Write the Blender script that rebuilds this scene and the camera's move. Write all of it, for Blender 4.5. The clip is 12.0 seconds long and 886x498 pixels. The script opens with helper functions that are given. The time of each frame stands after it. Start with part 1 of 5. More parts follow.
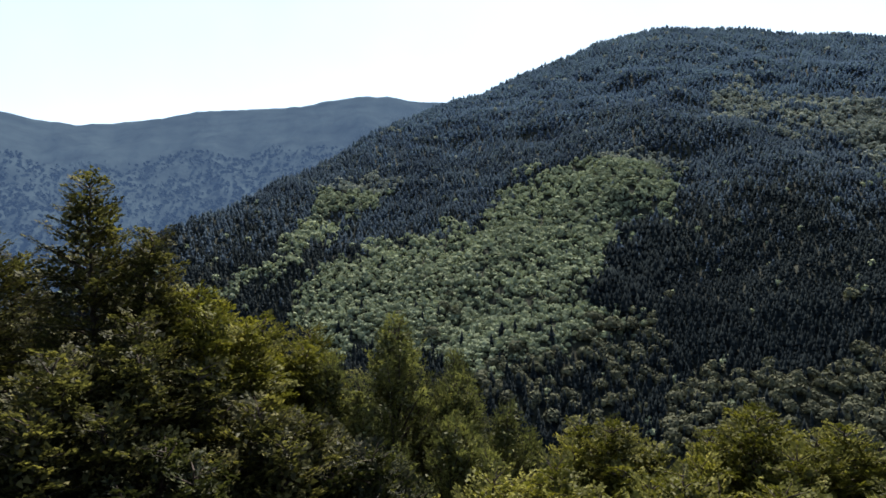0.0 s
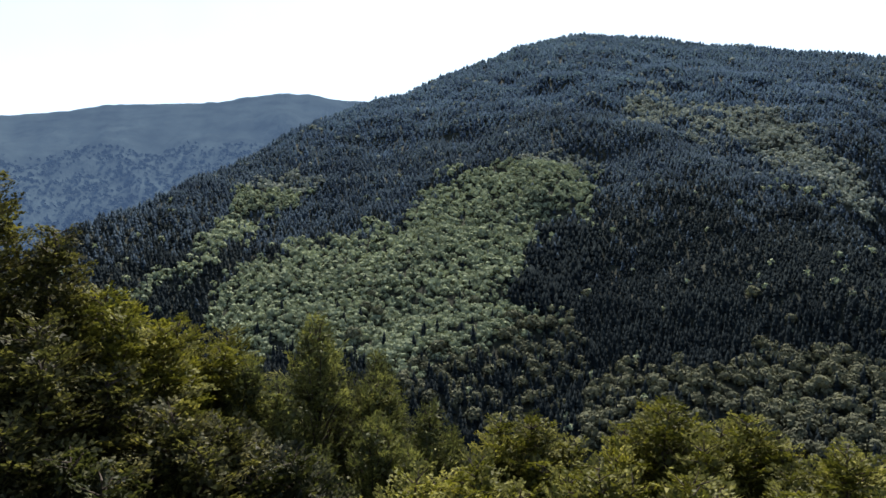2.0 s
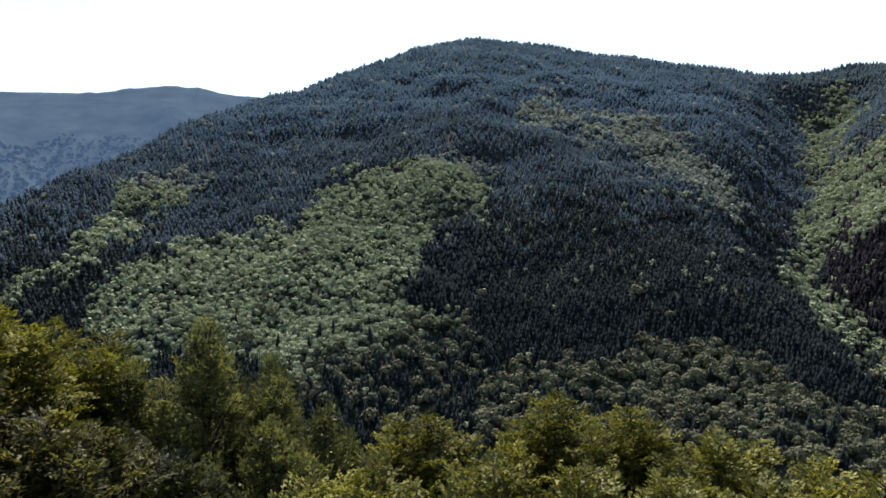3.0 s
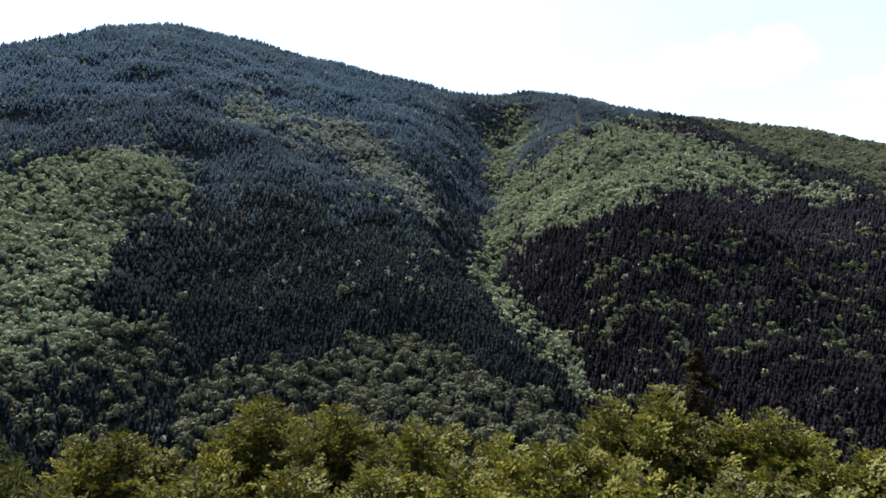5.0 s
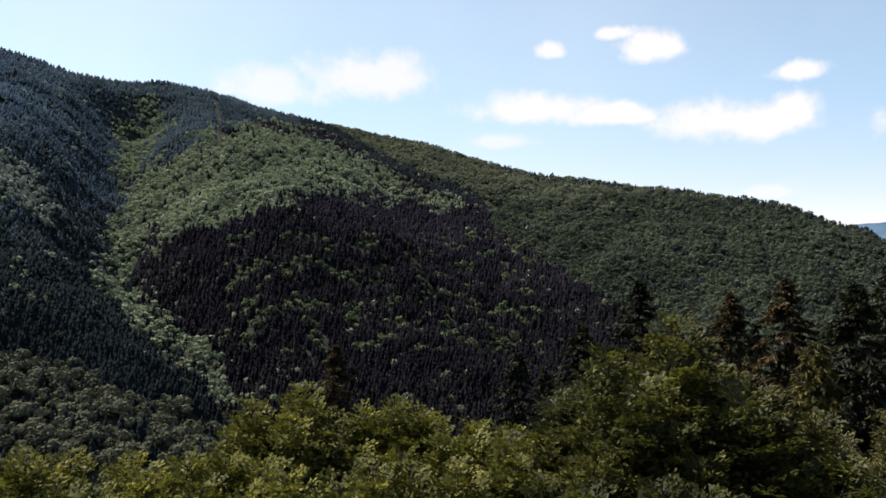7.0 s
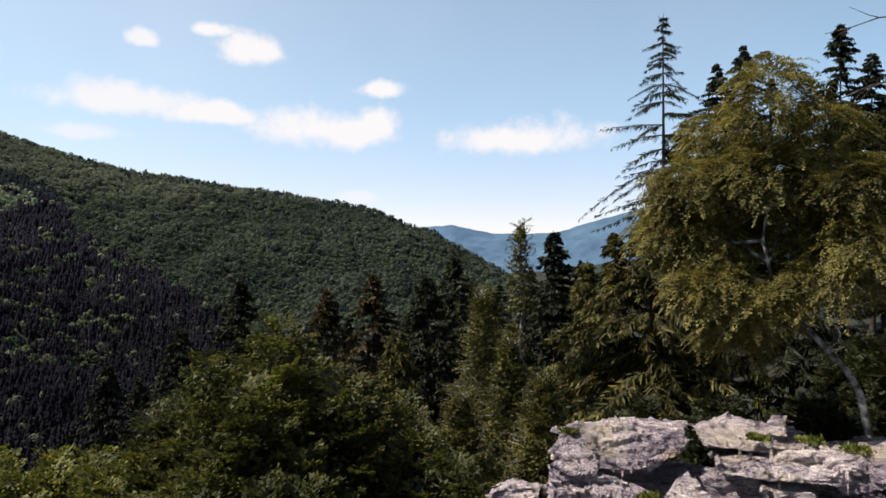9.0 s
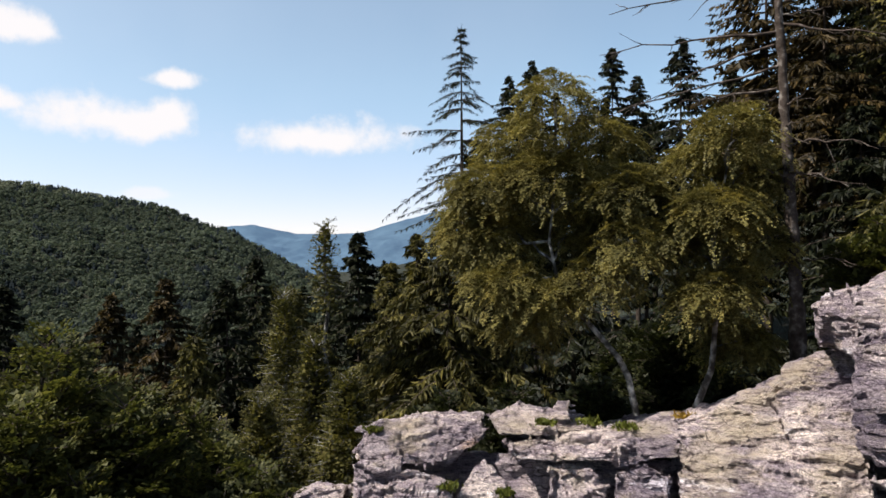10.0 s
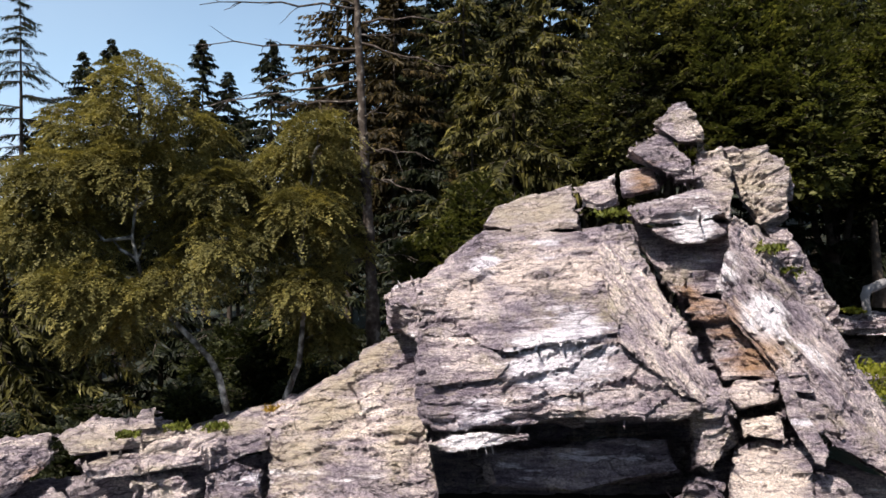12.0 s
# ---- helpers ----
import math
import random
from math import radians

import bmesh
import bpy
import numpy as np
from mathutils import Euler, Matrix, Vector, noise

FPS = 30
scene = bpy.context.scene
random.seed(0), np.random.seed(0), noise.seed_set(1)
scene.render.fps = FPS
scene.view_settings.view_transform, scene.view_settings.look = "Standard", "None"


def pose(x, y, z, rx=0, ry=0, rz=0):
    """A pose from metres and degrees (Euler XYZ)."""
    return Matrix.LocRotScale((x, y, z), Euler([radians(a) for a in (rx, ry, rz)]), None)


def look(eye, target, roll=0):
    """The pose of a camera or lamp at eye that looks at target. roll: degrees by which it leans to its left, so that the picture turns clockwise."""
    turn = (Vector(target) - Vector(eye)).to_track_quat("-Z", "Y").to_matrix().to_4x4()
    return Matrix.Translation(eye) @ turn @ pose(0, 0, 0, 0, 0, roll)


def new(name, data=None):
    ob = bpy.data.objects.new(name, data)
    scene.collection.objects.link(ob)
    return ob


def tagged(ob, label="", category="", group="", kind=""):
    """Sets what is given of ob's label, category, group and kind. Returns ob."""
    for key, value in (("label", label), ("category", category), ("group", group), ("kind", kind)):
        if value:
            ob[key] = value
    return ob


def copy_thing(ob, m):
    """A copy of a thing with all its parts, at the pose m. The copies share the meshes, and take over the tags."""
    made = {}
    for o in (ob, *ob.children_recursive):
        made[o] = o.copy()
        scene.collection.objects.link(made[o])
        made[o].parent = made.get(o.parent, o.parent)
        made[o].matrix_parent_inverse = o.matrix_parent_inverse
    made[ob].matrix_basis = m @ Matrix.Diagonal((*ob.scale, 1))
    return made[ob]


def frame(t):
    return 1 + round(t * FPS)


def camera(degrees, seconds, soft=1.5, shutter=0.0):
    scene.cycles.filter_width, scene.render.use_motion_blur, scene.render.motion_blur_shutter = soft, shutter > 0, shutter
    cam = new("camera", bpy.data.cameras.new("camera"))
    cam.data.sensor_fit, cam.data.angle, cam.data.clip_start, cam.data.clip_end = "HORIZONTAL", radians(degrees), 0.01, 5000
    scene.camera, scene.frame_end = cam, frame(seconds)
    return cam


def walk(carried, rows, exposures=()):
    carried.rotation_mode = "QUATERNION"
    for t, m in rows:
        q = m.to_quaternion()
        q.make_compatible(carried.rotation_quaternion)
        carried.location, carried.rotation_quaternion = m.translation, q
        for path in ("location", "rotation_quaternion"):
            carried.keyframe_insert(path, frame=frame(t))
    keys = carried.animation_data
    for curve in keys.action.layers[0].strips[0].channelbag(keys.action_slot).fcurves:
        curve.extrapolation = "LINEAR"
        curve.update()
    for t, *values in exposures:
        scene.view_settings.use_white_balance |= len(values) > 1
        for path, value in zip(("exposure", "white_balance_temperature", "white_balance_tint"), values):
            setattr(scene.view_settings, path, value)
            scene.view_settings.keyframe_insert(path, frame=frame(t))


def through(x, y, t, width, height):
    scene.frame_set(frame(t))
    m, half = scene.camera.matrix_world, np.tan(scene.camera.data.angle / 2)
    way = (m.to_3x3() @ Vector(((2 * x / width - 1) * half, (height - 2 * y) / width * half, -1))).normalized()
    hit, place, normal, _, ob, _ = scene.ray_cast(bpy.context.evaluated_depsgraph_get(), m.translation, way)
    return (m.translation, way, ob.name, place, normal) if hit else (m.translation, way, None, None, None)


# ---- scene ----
EYE = 10.0
LENS = 65.2

# seconds, heading (degrees clockwise from +y), pitch, roll
PATH = [
    (0.0, 0.0, -0.38, -0.54), (0.5, 0.58, -0.37, -0.54), (1.0, 2.19, -0.38, -0.50), (1.5, 4.04, -0.41, -0.49),
    (2.0, 6.41, -0.44, -0.43), (2.5, 9.58, -0.44, -0.36), (3.0, 14.92, -0.47, -0.25), (3.2, 17.15, -0.45, -0.16),
    (4.8, 36.29, -0.40, 0.22), (5.0, 38.71, -0.38, 0.21), (5.5, 44.65, -0.32, 0.18), (6.0, 51.61, -0.26, 0.22),
    (6.5, 59.28, -0.20, 0.31), (7.0, 67.67, -0.13, 0.31), (7.2, 70.77, -0.12, 0.36), (8.8, 96.58, -0.01, -0.27),
    (9.0, 99.80, -0.03, -0.29), (9.5, 107.54, -0.03, -0.36), (10.0, 115.88, -0.10, -0.42), (10.5, 123.63, -0.16, -0.48),
    (11.0, 132.13, -0.30, -0.40), (11.5, 140.09, -0.41, -0.21), (12.0, 148.76, -0.50, -0.21),
]


def place(az, el, r):
    """The point at heading az, elevation el (degrees) and level distance r from the look-out."""
    a = radians(az)
    return Vector((r * math.sin(a), r * math.cos(a), EYE + r * math.tan(radians(el))))


cam = camera(LENS, 12.0, soft=1.6)
walk(cam, [(t, look((0, 0, EYE), (math.sin(radians(h)) * math.cos(radians(p)), math.cos(radians(h)) * math.cos(radians(p)),
                                  EYE + math.sin(radians(p))), roll)) for t, h, p, roll in PATH],
     exposures=[(0.0, 1.36), (3.0, 1.48), (5.0, 1.48), (6.0, 1.15), (7.0, 0.93), (9.5, 0.83), (12.0, 1.06)])

# ---- light ----
SUN_AZ, SUN_EL = 10.0, 54.0
SUN_POWER, SKY_POWER = 5.0, 0.086
sun_data = bpy.data.lights.new("sun", "SUN")
sun_data.energy, sun_data.angle, sun_data.color = SUN_POWER, radians(0.55), (1.0, 0.95, 0.86)
sun = new("sun", sun_data)
sun.matrix_world = look(place(SUN_AZ, SUN_EL, 300), (0, 0, EYE))

# clouds: heading, elevation, half width, half height in degrees, cover
CLOUDS = [
    (105.6, 8.7, 8.6, 2.0, 1.0), (90.8, 9.6, 7.0, 2.4, 1.0), (94.5, 12.9, 3.2, 1.1, 1.0), (74.6, 11.2, 6.4, 1.9, 0.9),
    (81.4, 10.5, 4.2, 1.3, 1.0), (84.9, 15.2, 3.2, 1.7, 1.0), (81.2, 16.8, 1.9, 0.8, 1.0), (76.5, 15.6, 1.5, 1.0, 0.9),
    (61.9, 13.6, 6.6, 2.8, 0.8), (53.5, 12.2, 5.0, 2.2, 0.7), (92.9, 4.2, 2.4, 0.7, 0.6), (72.0, 8.6, 3.4, 0.9, 0.6),
]


def world_light():
    world = bpy.data.worlds.new("sky")
    world.use_nodes = True
    nt = world.node_tree
    nt.nodes.clear()
    nd, ln = nt.nodes.new, nt.links.new

    def calc(op, *values):
        m = nd("ShaderNodeMath")
        m.operation = op
        for i, v in enumerate(values):
            if isinstance(v, (int, float)):
                m.inputs[i].default_value = v
            else:
                ln(v, m.inputs[i])
        return m.outputs[0]

    sky = nd("ShaderNodeTexSky")
    sky.sky_type, sky.sun_disc = "NISHITA", False
    sky.sun_elevation, sky.sun_rotation = radians(SUN_EL), radians(SUN_AZ)
    sky.altitude, sky.air_density, sky.dust_density, sky.ozone_density = 1500, 0.85, 0.7, 0.4
    way = nd("ShaderNodeTexCoord").outputs["Generated"]
    fluff = nd("ShaderNodeTexNoise")
    fluff.inputs["Scale"].default_value, fluff.inputs["Detail"].default_value, fluff.inputs["Roughness"].default_value = 14, 6, 0.6
    ln(way, fluff.inputs["Vector"])
    parts = nd("ShaderNodeSeparateXYZ")
    ln(way, parts.inputs[0])
    deg = 180 / math.pi
    az = calc("MULTIPLY", calc("ARCTAN2", parts.outputs[0], parts.outputs[1]), deg)
    el = calc("MULTIPLY", calc("ARCSINE", parts.outputs[2]), deg)
    puff = calc("MULTIPLY", calc("SUBTRACT", fluff.outputs["Fac"], 0.5), 2.2)
    cover = None
    for a, e, w, h, amount in CLOUDS:
        dx = calc("DIVIDE", calc("SUBTRACT", az, a), w)
        dy = calc("DIVIDE", calc("SUBTRACT", el, e), h)
        low = calc("MULTIPLY", calc("MINIMUM", dy, 0.0), 0.5)
        d = calc("SQRT", calc("ADD", calc("MULTIPLY", dx, dx), calc("MULTIPLY", calc("ADD", dy, low), calc("ADD", dy, low))))
        m = nd("ShaderNodeMapRange")
        m.interpolation_type = "SMOOTHSTEP"
        m.inputs["From Min"].default_value, m.inputs["From Max"].default_value = 1.05, 0.35
        m.inputs["To Min"].default_value, m.inputs["To Max"].default_value = 0.0, amount
        ln(calc("ADD", d, puff), m.inputs["Value"])
        cover = m.outputs[0] if cover is None else calc("MAXIMUM", cover, m.outputs[0])
    # thin high haze, whiter towards the sun
    off = calc("DIVIDE", calc("SUBTRACT", az, SUN_AZ + 8), 80.0)
    veil = calc("ADD", 0.12, calc("MULTIPLY", 0.31, calc("EXPONENT", calc("MULTIPLY", calc("MULTIPLY", off, off), -1.0))))
    streaks = nd("ShaderNodeTexNoise")
    streaks.inputs["Scale"].default_value, streaks.inputs["Detail"].default_value = 3.5, 5
    ln(way, streaks.inputs["Vector"])
    thin = calc("MULTIPLY", veil, calc("ADD", 0.7, calc("MULTIPLY", 0.6, streaks.outputs["Fac"])))
    mix = nd("ShaderNodeMix")
    mix.data_type = "RGBA"
    ln(cover, mix.inputs["Factor"])
    clear = nd("ShaderNodeMix")
    clear.data_type, clear.blend_type = "RGBA", "MULTIPLY"
    clear.inputs["Factor"].default_value = 1.0
    ln(sky.outputs[0], clear.inputs["A"])
    height = nd("ShaderNodeMapRange")
    height.interpolation_type = "SMOOTHSTEP"
    height.inputs["From Min"].default_value, height.inputs["From Max"].default_value = 0.5, 14.0
    ln(el, height.inputs["Value"])
    air = nd("ShaderNodeMix")
    air.data_type = "RGBA"
    ln(height.outputs[0], air.inputs["Factor"])
    air.inputs["A"].default_value, air.inputs["B"].default_value = (1.1, 0.92, 0.98, 1), (0.95, 1.17, 1.12, 1)
    ln(air.outputs["Result"], clear.inputs["B"])
    hazy = nd("ShaderNodeMix")
    hazy.data_type = "RGBA"
    ln(thin, hazy.inputs["Factor"])
    ln(clear.outputs["Result"], hazy.inputs["A"])
    hazy.inputs["B"].default_value = (7.4, 7.5, 7.7, 1)
    ln(hazy.outputs["Result"], mix.inputs["A"])
    mix.inputs["B"].default_value = (6.4, 6.2, 6.3, 1)
    bg = nd("ShaderNodeBackground")
    bg.inputs["Strength"].default_value = SKY_POWER
    ln(mix.outputs["Result"], bg.inputs["Color"])
    ln(bg.outputs[0], nd("ShaderNodeOutputWorld").inputs["Surface"])
    scene.world = world


world_light()


# ---- materials ----
def material(name):
    mat = bpy.data.materials.new(name)
    mat.use_nodes = True
    nt = mat.node_tree
    nt.nodes.clear()
    return mat, nt, nt.nodes.new, nt.links.new


def ramp(nt, source, *stops):
    node = nt.nodes.new("ShaderNodeValToRGB")
    els = node.color_ramp.elements
    while len(els) < len(stops):
        els.new(0.5)
    for e, (p, c) in zip(els, stops):
        e.position, e.color = p, (*c, 1)
    nt.links.new(source, node.inputs[0])
    return node.outputs[0]


def noise_tex(nt, scale, detail=4, rough=0.55, vector=None):
    node = nt.nodes.new("ShaderNodeTexNoise")
    node.inputs["Scale"].default_value, node.inputs["Detail"].default_value, node.inputs["Roughness"].default_value = scale, detail, rough
    if vector is None:
        geo = nt.nodes.new("ShaderNodeNewGeometry")
        vector = geo.outputs["Position"]
    nt.links.new(vector, node.inputs["Vector"])
    return node.outputs["Fac"]


def mixed(nt, fac, a, b, mode="MIX"):
    node = nt.nodes.new("ShaderNodeMix")
    node.data_type, node.blend_type = "RGBA", mode
    for v, key in ((fac, "Factor"), (a, "A"), (b, "B")):
        if isinstance(v, (int, float)):
            node.inputs[key].default_value = v
        elif isinstance(v, tuple):
            node.inputs[key].default_value = (*v, 1)
        else:
            nt.links.new(v, node.inputs[key])
    return node.outputs["Result"]


def leaf_material(name, dark, mid, light, through=0.45, patch=0.35, gloss=0.01, tint=(1.15, 1.2, 0.75), clump=0.0):
    """Leaves or needles: each piece its own shade, light shining through them."""
    mat, nt, nd, ln = material(name)
    geo = nd("ShaderNodeNewGeometry")
    per = ramp(nt, geo.outputs["Random Per Island"], (0.0, dark), (0.55, mid), (1.0, light))
    big = ramp(nt, noise_tex(nt, patch, 3), (0.3, (0.68, 0.68, 0.68)), (0.7, (1.17, 1.15, 1.08)))
    col = mixed(nt, 1.0, per, big, "MULTIPLY")
    if clump:
        # Cool-dark and warm-bright bunches in the colour imitate shaded gaps and lit sprays.
        shade_bunch = ramp(nt, noise_tex(nt, clump, 2), (0.36, (0.6, 0.62, 0.66)), (0.5, (0.95, 0.96, 0.97)), (0.66, (1.4, 1.34, 1.2)))
        col = mixed(nt, 1.0, col, shade_bunch, "MULTIPLY")
    diff, trans, mix = nd("ShaderNodeBsdfDiffuse"), nd("ShaderNodeBsdfTranslucent"), nd("ShaderNodeMixShader")
    ln(col, diff.inputs["Color"])
    warm = mixed(nt, 1.0, col, tint, "MULTIPLY")
    ln(warm, trans.inputs["Color"])
    mix.inputs[0].default_value = through
    ln(diff.outputs[0], mix.inputs[1])
    ln(trans.outputs[0], mix.inputs[2])
    shine, top = nd("ShaderNodeBsdfGlossy"), nd("ShaderNodeMixShader")
    shine.inputs["Roughness"].default_value = 0.55
    top.inputs[0].default_value = gloss
    ln(mix.outputs[0], top.inputs[1])
    ln(shine.outputs[0], top.inputs[2])
    ln(top.outputs[0], nd("ShaderNodeOutputMaterial").inputs["Surface"])
    return mat


def surface(name, color_of, rough=0.9, bump_scale=None, bump=0.3, dist=0.02):
    mat, nt, nd, ln = material(name)
    p = nd("ShaderNodeBsdfPrincipled")
    p.inputs["Roughness"].default_value = rough
    p.inputs["Specular IOR Level"].default_value = 0.1
    ln(color_of(nt), p.inputs["Base Color"])
    if bump_scale:
        b = nd("ShaderNodeBump")
        b.inputs["Strength"].default_value, b.inputs["Distance"].default_value = bump, dist
        ln(noise_tex(nt, bump_scale, 6, 0.65), b.inputs["Height"])
        ln(b.outputs[0], p.inputs["Normal"])
    ln(p.outputs[0], nd("ShaderNodeOutputMaterial").inputs["Surface"])
    return mat


M_BEECH = leaf_material("beech leaves", (0.0628, 0.0642, 0.0152), (0.0993, 0.0984, 0.0225), (0.179, 0.168, 0.0359), 0.28, clump=0.95)
M_BEECH_DEEP = leaf_material("deep green beech leaves", (0.034, 0.0376, 0.0113), (0.0563, 0.0593, 0.0174), (0.109, 0.102, 0.031), 0.36, clump=1.0)
# Two darker leaf copies: olive for the backlit beech, near black for shadowed foliage.
M_BEECH_SHADE = leaf_material("olive beech leaves in a shade tone", (0.027, 0.028, 0.0125), (0.054, 0.054, 0.022), (0.14, 0.128, 0.046), 0.36, clump=0.95)
M_BEECH_SHADOW = leaf_material("dull beech leaves darkened as if in shadow", (0.0102, 0.0134, 0.00607), (0.0229, 0.0267, 0.0109), (0.0536, 0.0559, 0.0219), 0.35, clump=1.2)
M_BIRCH_DIM = leaf_material("dull birch leaves", (0.0332, 0.0329, 0.0106), (0.0749, 0.0701, 0.0226), (0.165, 0.143, 0.0478), 0.35, 0.8, clump=2.0)
M_LARCH = leaf_material("larch needles", (0.0464, 0.052, 0.0237), (0.0901, 0.0962, 0.0395), (0.157, 0.156, 0.0672), 0.38, clump=1.1)
M_BIRCH = leaf_material("birch leaves", (0.102, 0.0897, 0.0298), (0.156, 0.137, 0.046), (0.243, 0.203, 0.0732), 0.35, 0.8, 0.01, (1.15, 1.12, 0.75), 3.0)
M_SPRUCE = leaf_material("spruce needles", (0.006, 0.008, 0.0045), (0.012, 0.015, 0.007), (0.03, 0.031, 0.013), 0.15, clump=1.5)
M_SPRUCE_GOLD = leaf_material("olive spruce needles", (0.0261, 0.0244, 0.00912), (0.0602, 0.0547, 0.0166), (0.132, 0.112, 0.0331), 0.22, clump=1.5)
M_SPRUCE_RUST = leaf_material("rusty spruce needles", (0.0177, 0.0132, 0.00594), (0.0354, 0.0253, 0.0099), (0.0708, 0.0462, 0.0168), 0.2, clump=1.5)
# Spruce tones with aerial haze in the base colour, bluer and paler farther off.
M_HAZY_CONIFER = leaf_material("far spruce crowns with blue haze tone", (0.068, 0.101, 0.162), (0.0716, 0.107, 0.169), (0.0766, 0.111, 0.176), 0.5, 0.012, 0.0)
M_HALF_HAZY_CONIFER = leaf_material("mountainside spruce crowns with half the haze tone", (0.054, 0.0749, 0.107), (0.0598, 0.0819, 0.116), (0.0667, 0.09, 0.124), 0.5, 0.012, 0.0)
M_NEAR_CONIFER = leaf_material("dark spruce crowns with the least haze tone", (0.0137, 0.0184, 0.0218), (0.0179, 0.0232, 0.0271), (0.0263, 0.0323, 0.0344), 0.28, 0.012, 0.0)
# Broadleaf greens carry haze in their colour, most in the upper slope's copy.
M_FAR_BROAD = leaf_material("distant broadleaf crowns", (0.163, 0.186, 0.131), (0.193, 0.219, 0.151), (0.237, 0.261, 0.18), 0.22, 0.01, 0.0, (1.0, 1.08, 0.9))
M_HIGH_BROAD = leaf_material("upper slope crowns paled grey-green for haze", (0.165, 0.18, 0.165), (0.195, 0.212, 0.19), (0.235, 0.25, 0.222), 0.22, 0.01, 0.0, (1.0, 1.08, 0.95))
# Same broadleaf crowns, colour darkened for how the eastern slope faces the sun.
M_EAST_SHADED = leaf_material("distant mixed crowns darkened for slope shade", (0.0536, 0.0653, 0.0499), (0.0672, 0.0797, 0.0599), (0.0886, 0.098, 0.0723), 0.35, 0.01, 0.0, (1.0, 1.08, 0.85))
# Purplish pine, lifted by a haze tone here; M_LOW_PINE is its darkened copy.
M_FAR_PINE = leaf_material("dark purplish pine crowns with haze tone", (0.0147, 0.0132, 0.02), (0.0187, 0.0171, 0.0252), (0.0276, 0.0247, 0.0324), 0.2, 0.012, 0.0)
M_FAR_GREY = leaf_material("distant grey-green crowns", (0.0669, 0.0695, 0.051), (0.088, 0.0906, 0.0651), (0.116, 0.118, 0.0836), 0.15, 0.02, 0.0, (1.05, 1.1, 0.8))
M_LOW_PINE = leaf_material("low pine crowns darkened, without haze tone", (0.00732, 0.0069, 0.0093), (0.0109, 0.0101, 0.0136), (0.0186, 0.017, 0.0199), 0.1, 0.012, 0.0)
# Copy of the eastern crowns, its colour paled for haze far off.
M_EAST_HIGH = leaf_material("far ridge crowns paled grey-green for haze", (0.102, 0.11, 0.0806), (0.127, 0.136, 0.0992), (0.163, 0.169, 0.123), 0.35, 0.01, 0.0, (1.0, 1.08, 0.9))
M_MIXED = leaf_material("green broadleaf crowns among pines", (0.0548, 0.0679, 0.039), (0.0877, 0.105, 0.0597), (0.132, 0.151, 0.0845), 0.2, 0.01, 0.0, (1.0, 1.08, 0.85))
M_BARK = surface("brown bark", lambda nt: ramp(nt, noise_tex(nt, 9), (0.3, (0.022, 0.016, 0.013)), (0.7, (0.07, 0.055, 0.045))), 0.95, 14, 0.8)
M_SNAG = surface("grey dead bark", lambda nt: ramp(nt, noise_tex(nt, 7), (0.3, (0.022, 0.016, 0.013)), (0.55, (0.065, 0.05, 0.042)), (0.72, (0.22, 0.19, 0.17))), 0.95, 12, 0.9)
M_BIRCH_BARK = surface("birch bark", lambda nt: ramp(nt, noise_tex(nt, 6), (0.42, (0.04, 0.036, 0.032)), (0.55, (0.18, 0.17, 0.16)), (0.7, (0.42, 0.4, 0.375))), 0.8, 16, 0.5)
M_GROUND = surface("forest floor", lambda nt: mixed(nt, ramp(nt, noise_tex(nt, 0.9, 9, 0.7), (0.48, (0, 0, 0)), (0.6, (0.8, 0.8, 0.8))), ramp(nt, noise_tex(nt, 0.3, 8), (0.3, (0.011, 0.014, 0.011)), (0.7, (0.028, 0.033, 0.024))),
                                                       ramp(nt, noise_tex(nt, 14, 8, 0.75), (0.35, (0.014, 0.01, 0.007)), (0.65, (0.05, 0.038, 0.025)))), 1.0, 3.0, 0.8, 0.25)


# ---- the lie of the land ----
# height below or above the eye at seven distances, by heading
RADII = [0, 8, 20, 60, 200, 420, 620]
LAND = [
    (-60, [-5, -8, -13, -33, -95, -150, -190]), (90, [-5, -8, -13, -31, -90, -150, -190]), (108, [-5, -7, -9, -17, -50, -90, -120]),
    (128, [-5, -4.5, -4.5, -6, -4, 10, 20]), (150, [-5, -4.5, -4, -2, 22, 60, 100]), (180, [-5, -4.5, -2.6, 2, 36, 90, 130]),
    (230, [-5, -4, -1, 10, 50, 110, 150]), (300, [-5, -8, -13, -33, -95, -150, -190]),
]
# ridges: (heading, elevation of the skyline, distance of the crest), distance and depth of the foot
RIDGE_MAIN = ([(-34, -7, 800), (-26, -1.3, 900), (-22.3, 0.8, 960), (-17.3, 2.8, 1080), (-13, 5.33, 1200), (-10.3, 6.33, 1260), (-6.1, 8.73, 1380),
               (-3.8, 9.93, 1450), (-0.5, 11.13, 1530), (3.2, 12.07, 1620), (7.8, 13.97, 1720), (12.4, 15.47, 1820), (17.2, 16.37, 1900), (23, 15.67, 1950),
               (32, 13.97, 2000), (39.4, 12.37, 2020), (42, 12.39, 2050), (45.4, 12.49, 2100), (49.5, 11.82, 2150)], 600, -190)
RIDGE_EAST = ([(44, 8, 2100), (49.5, 11.7, 2150), (55.3, 10.4, 2150), (61.5, 9.2, 2100), (66.8, 8.2, 2000), (71.5, 6.8, 1900), (76.1, 5.8, 1800),
               (80.7, 5.2, 1700), (88.1, 4.2, 1600), (93.6, 3.3, 1500), (97.4, 1.85, 1400), (99.3, 1.1, 1350), (102, -0.5, 1300), (104.3, -1.7, 1250), (110, -6, 1200)],
              760, -190)
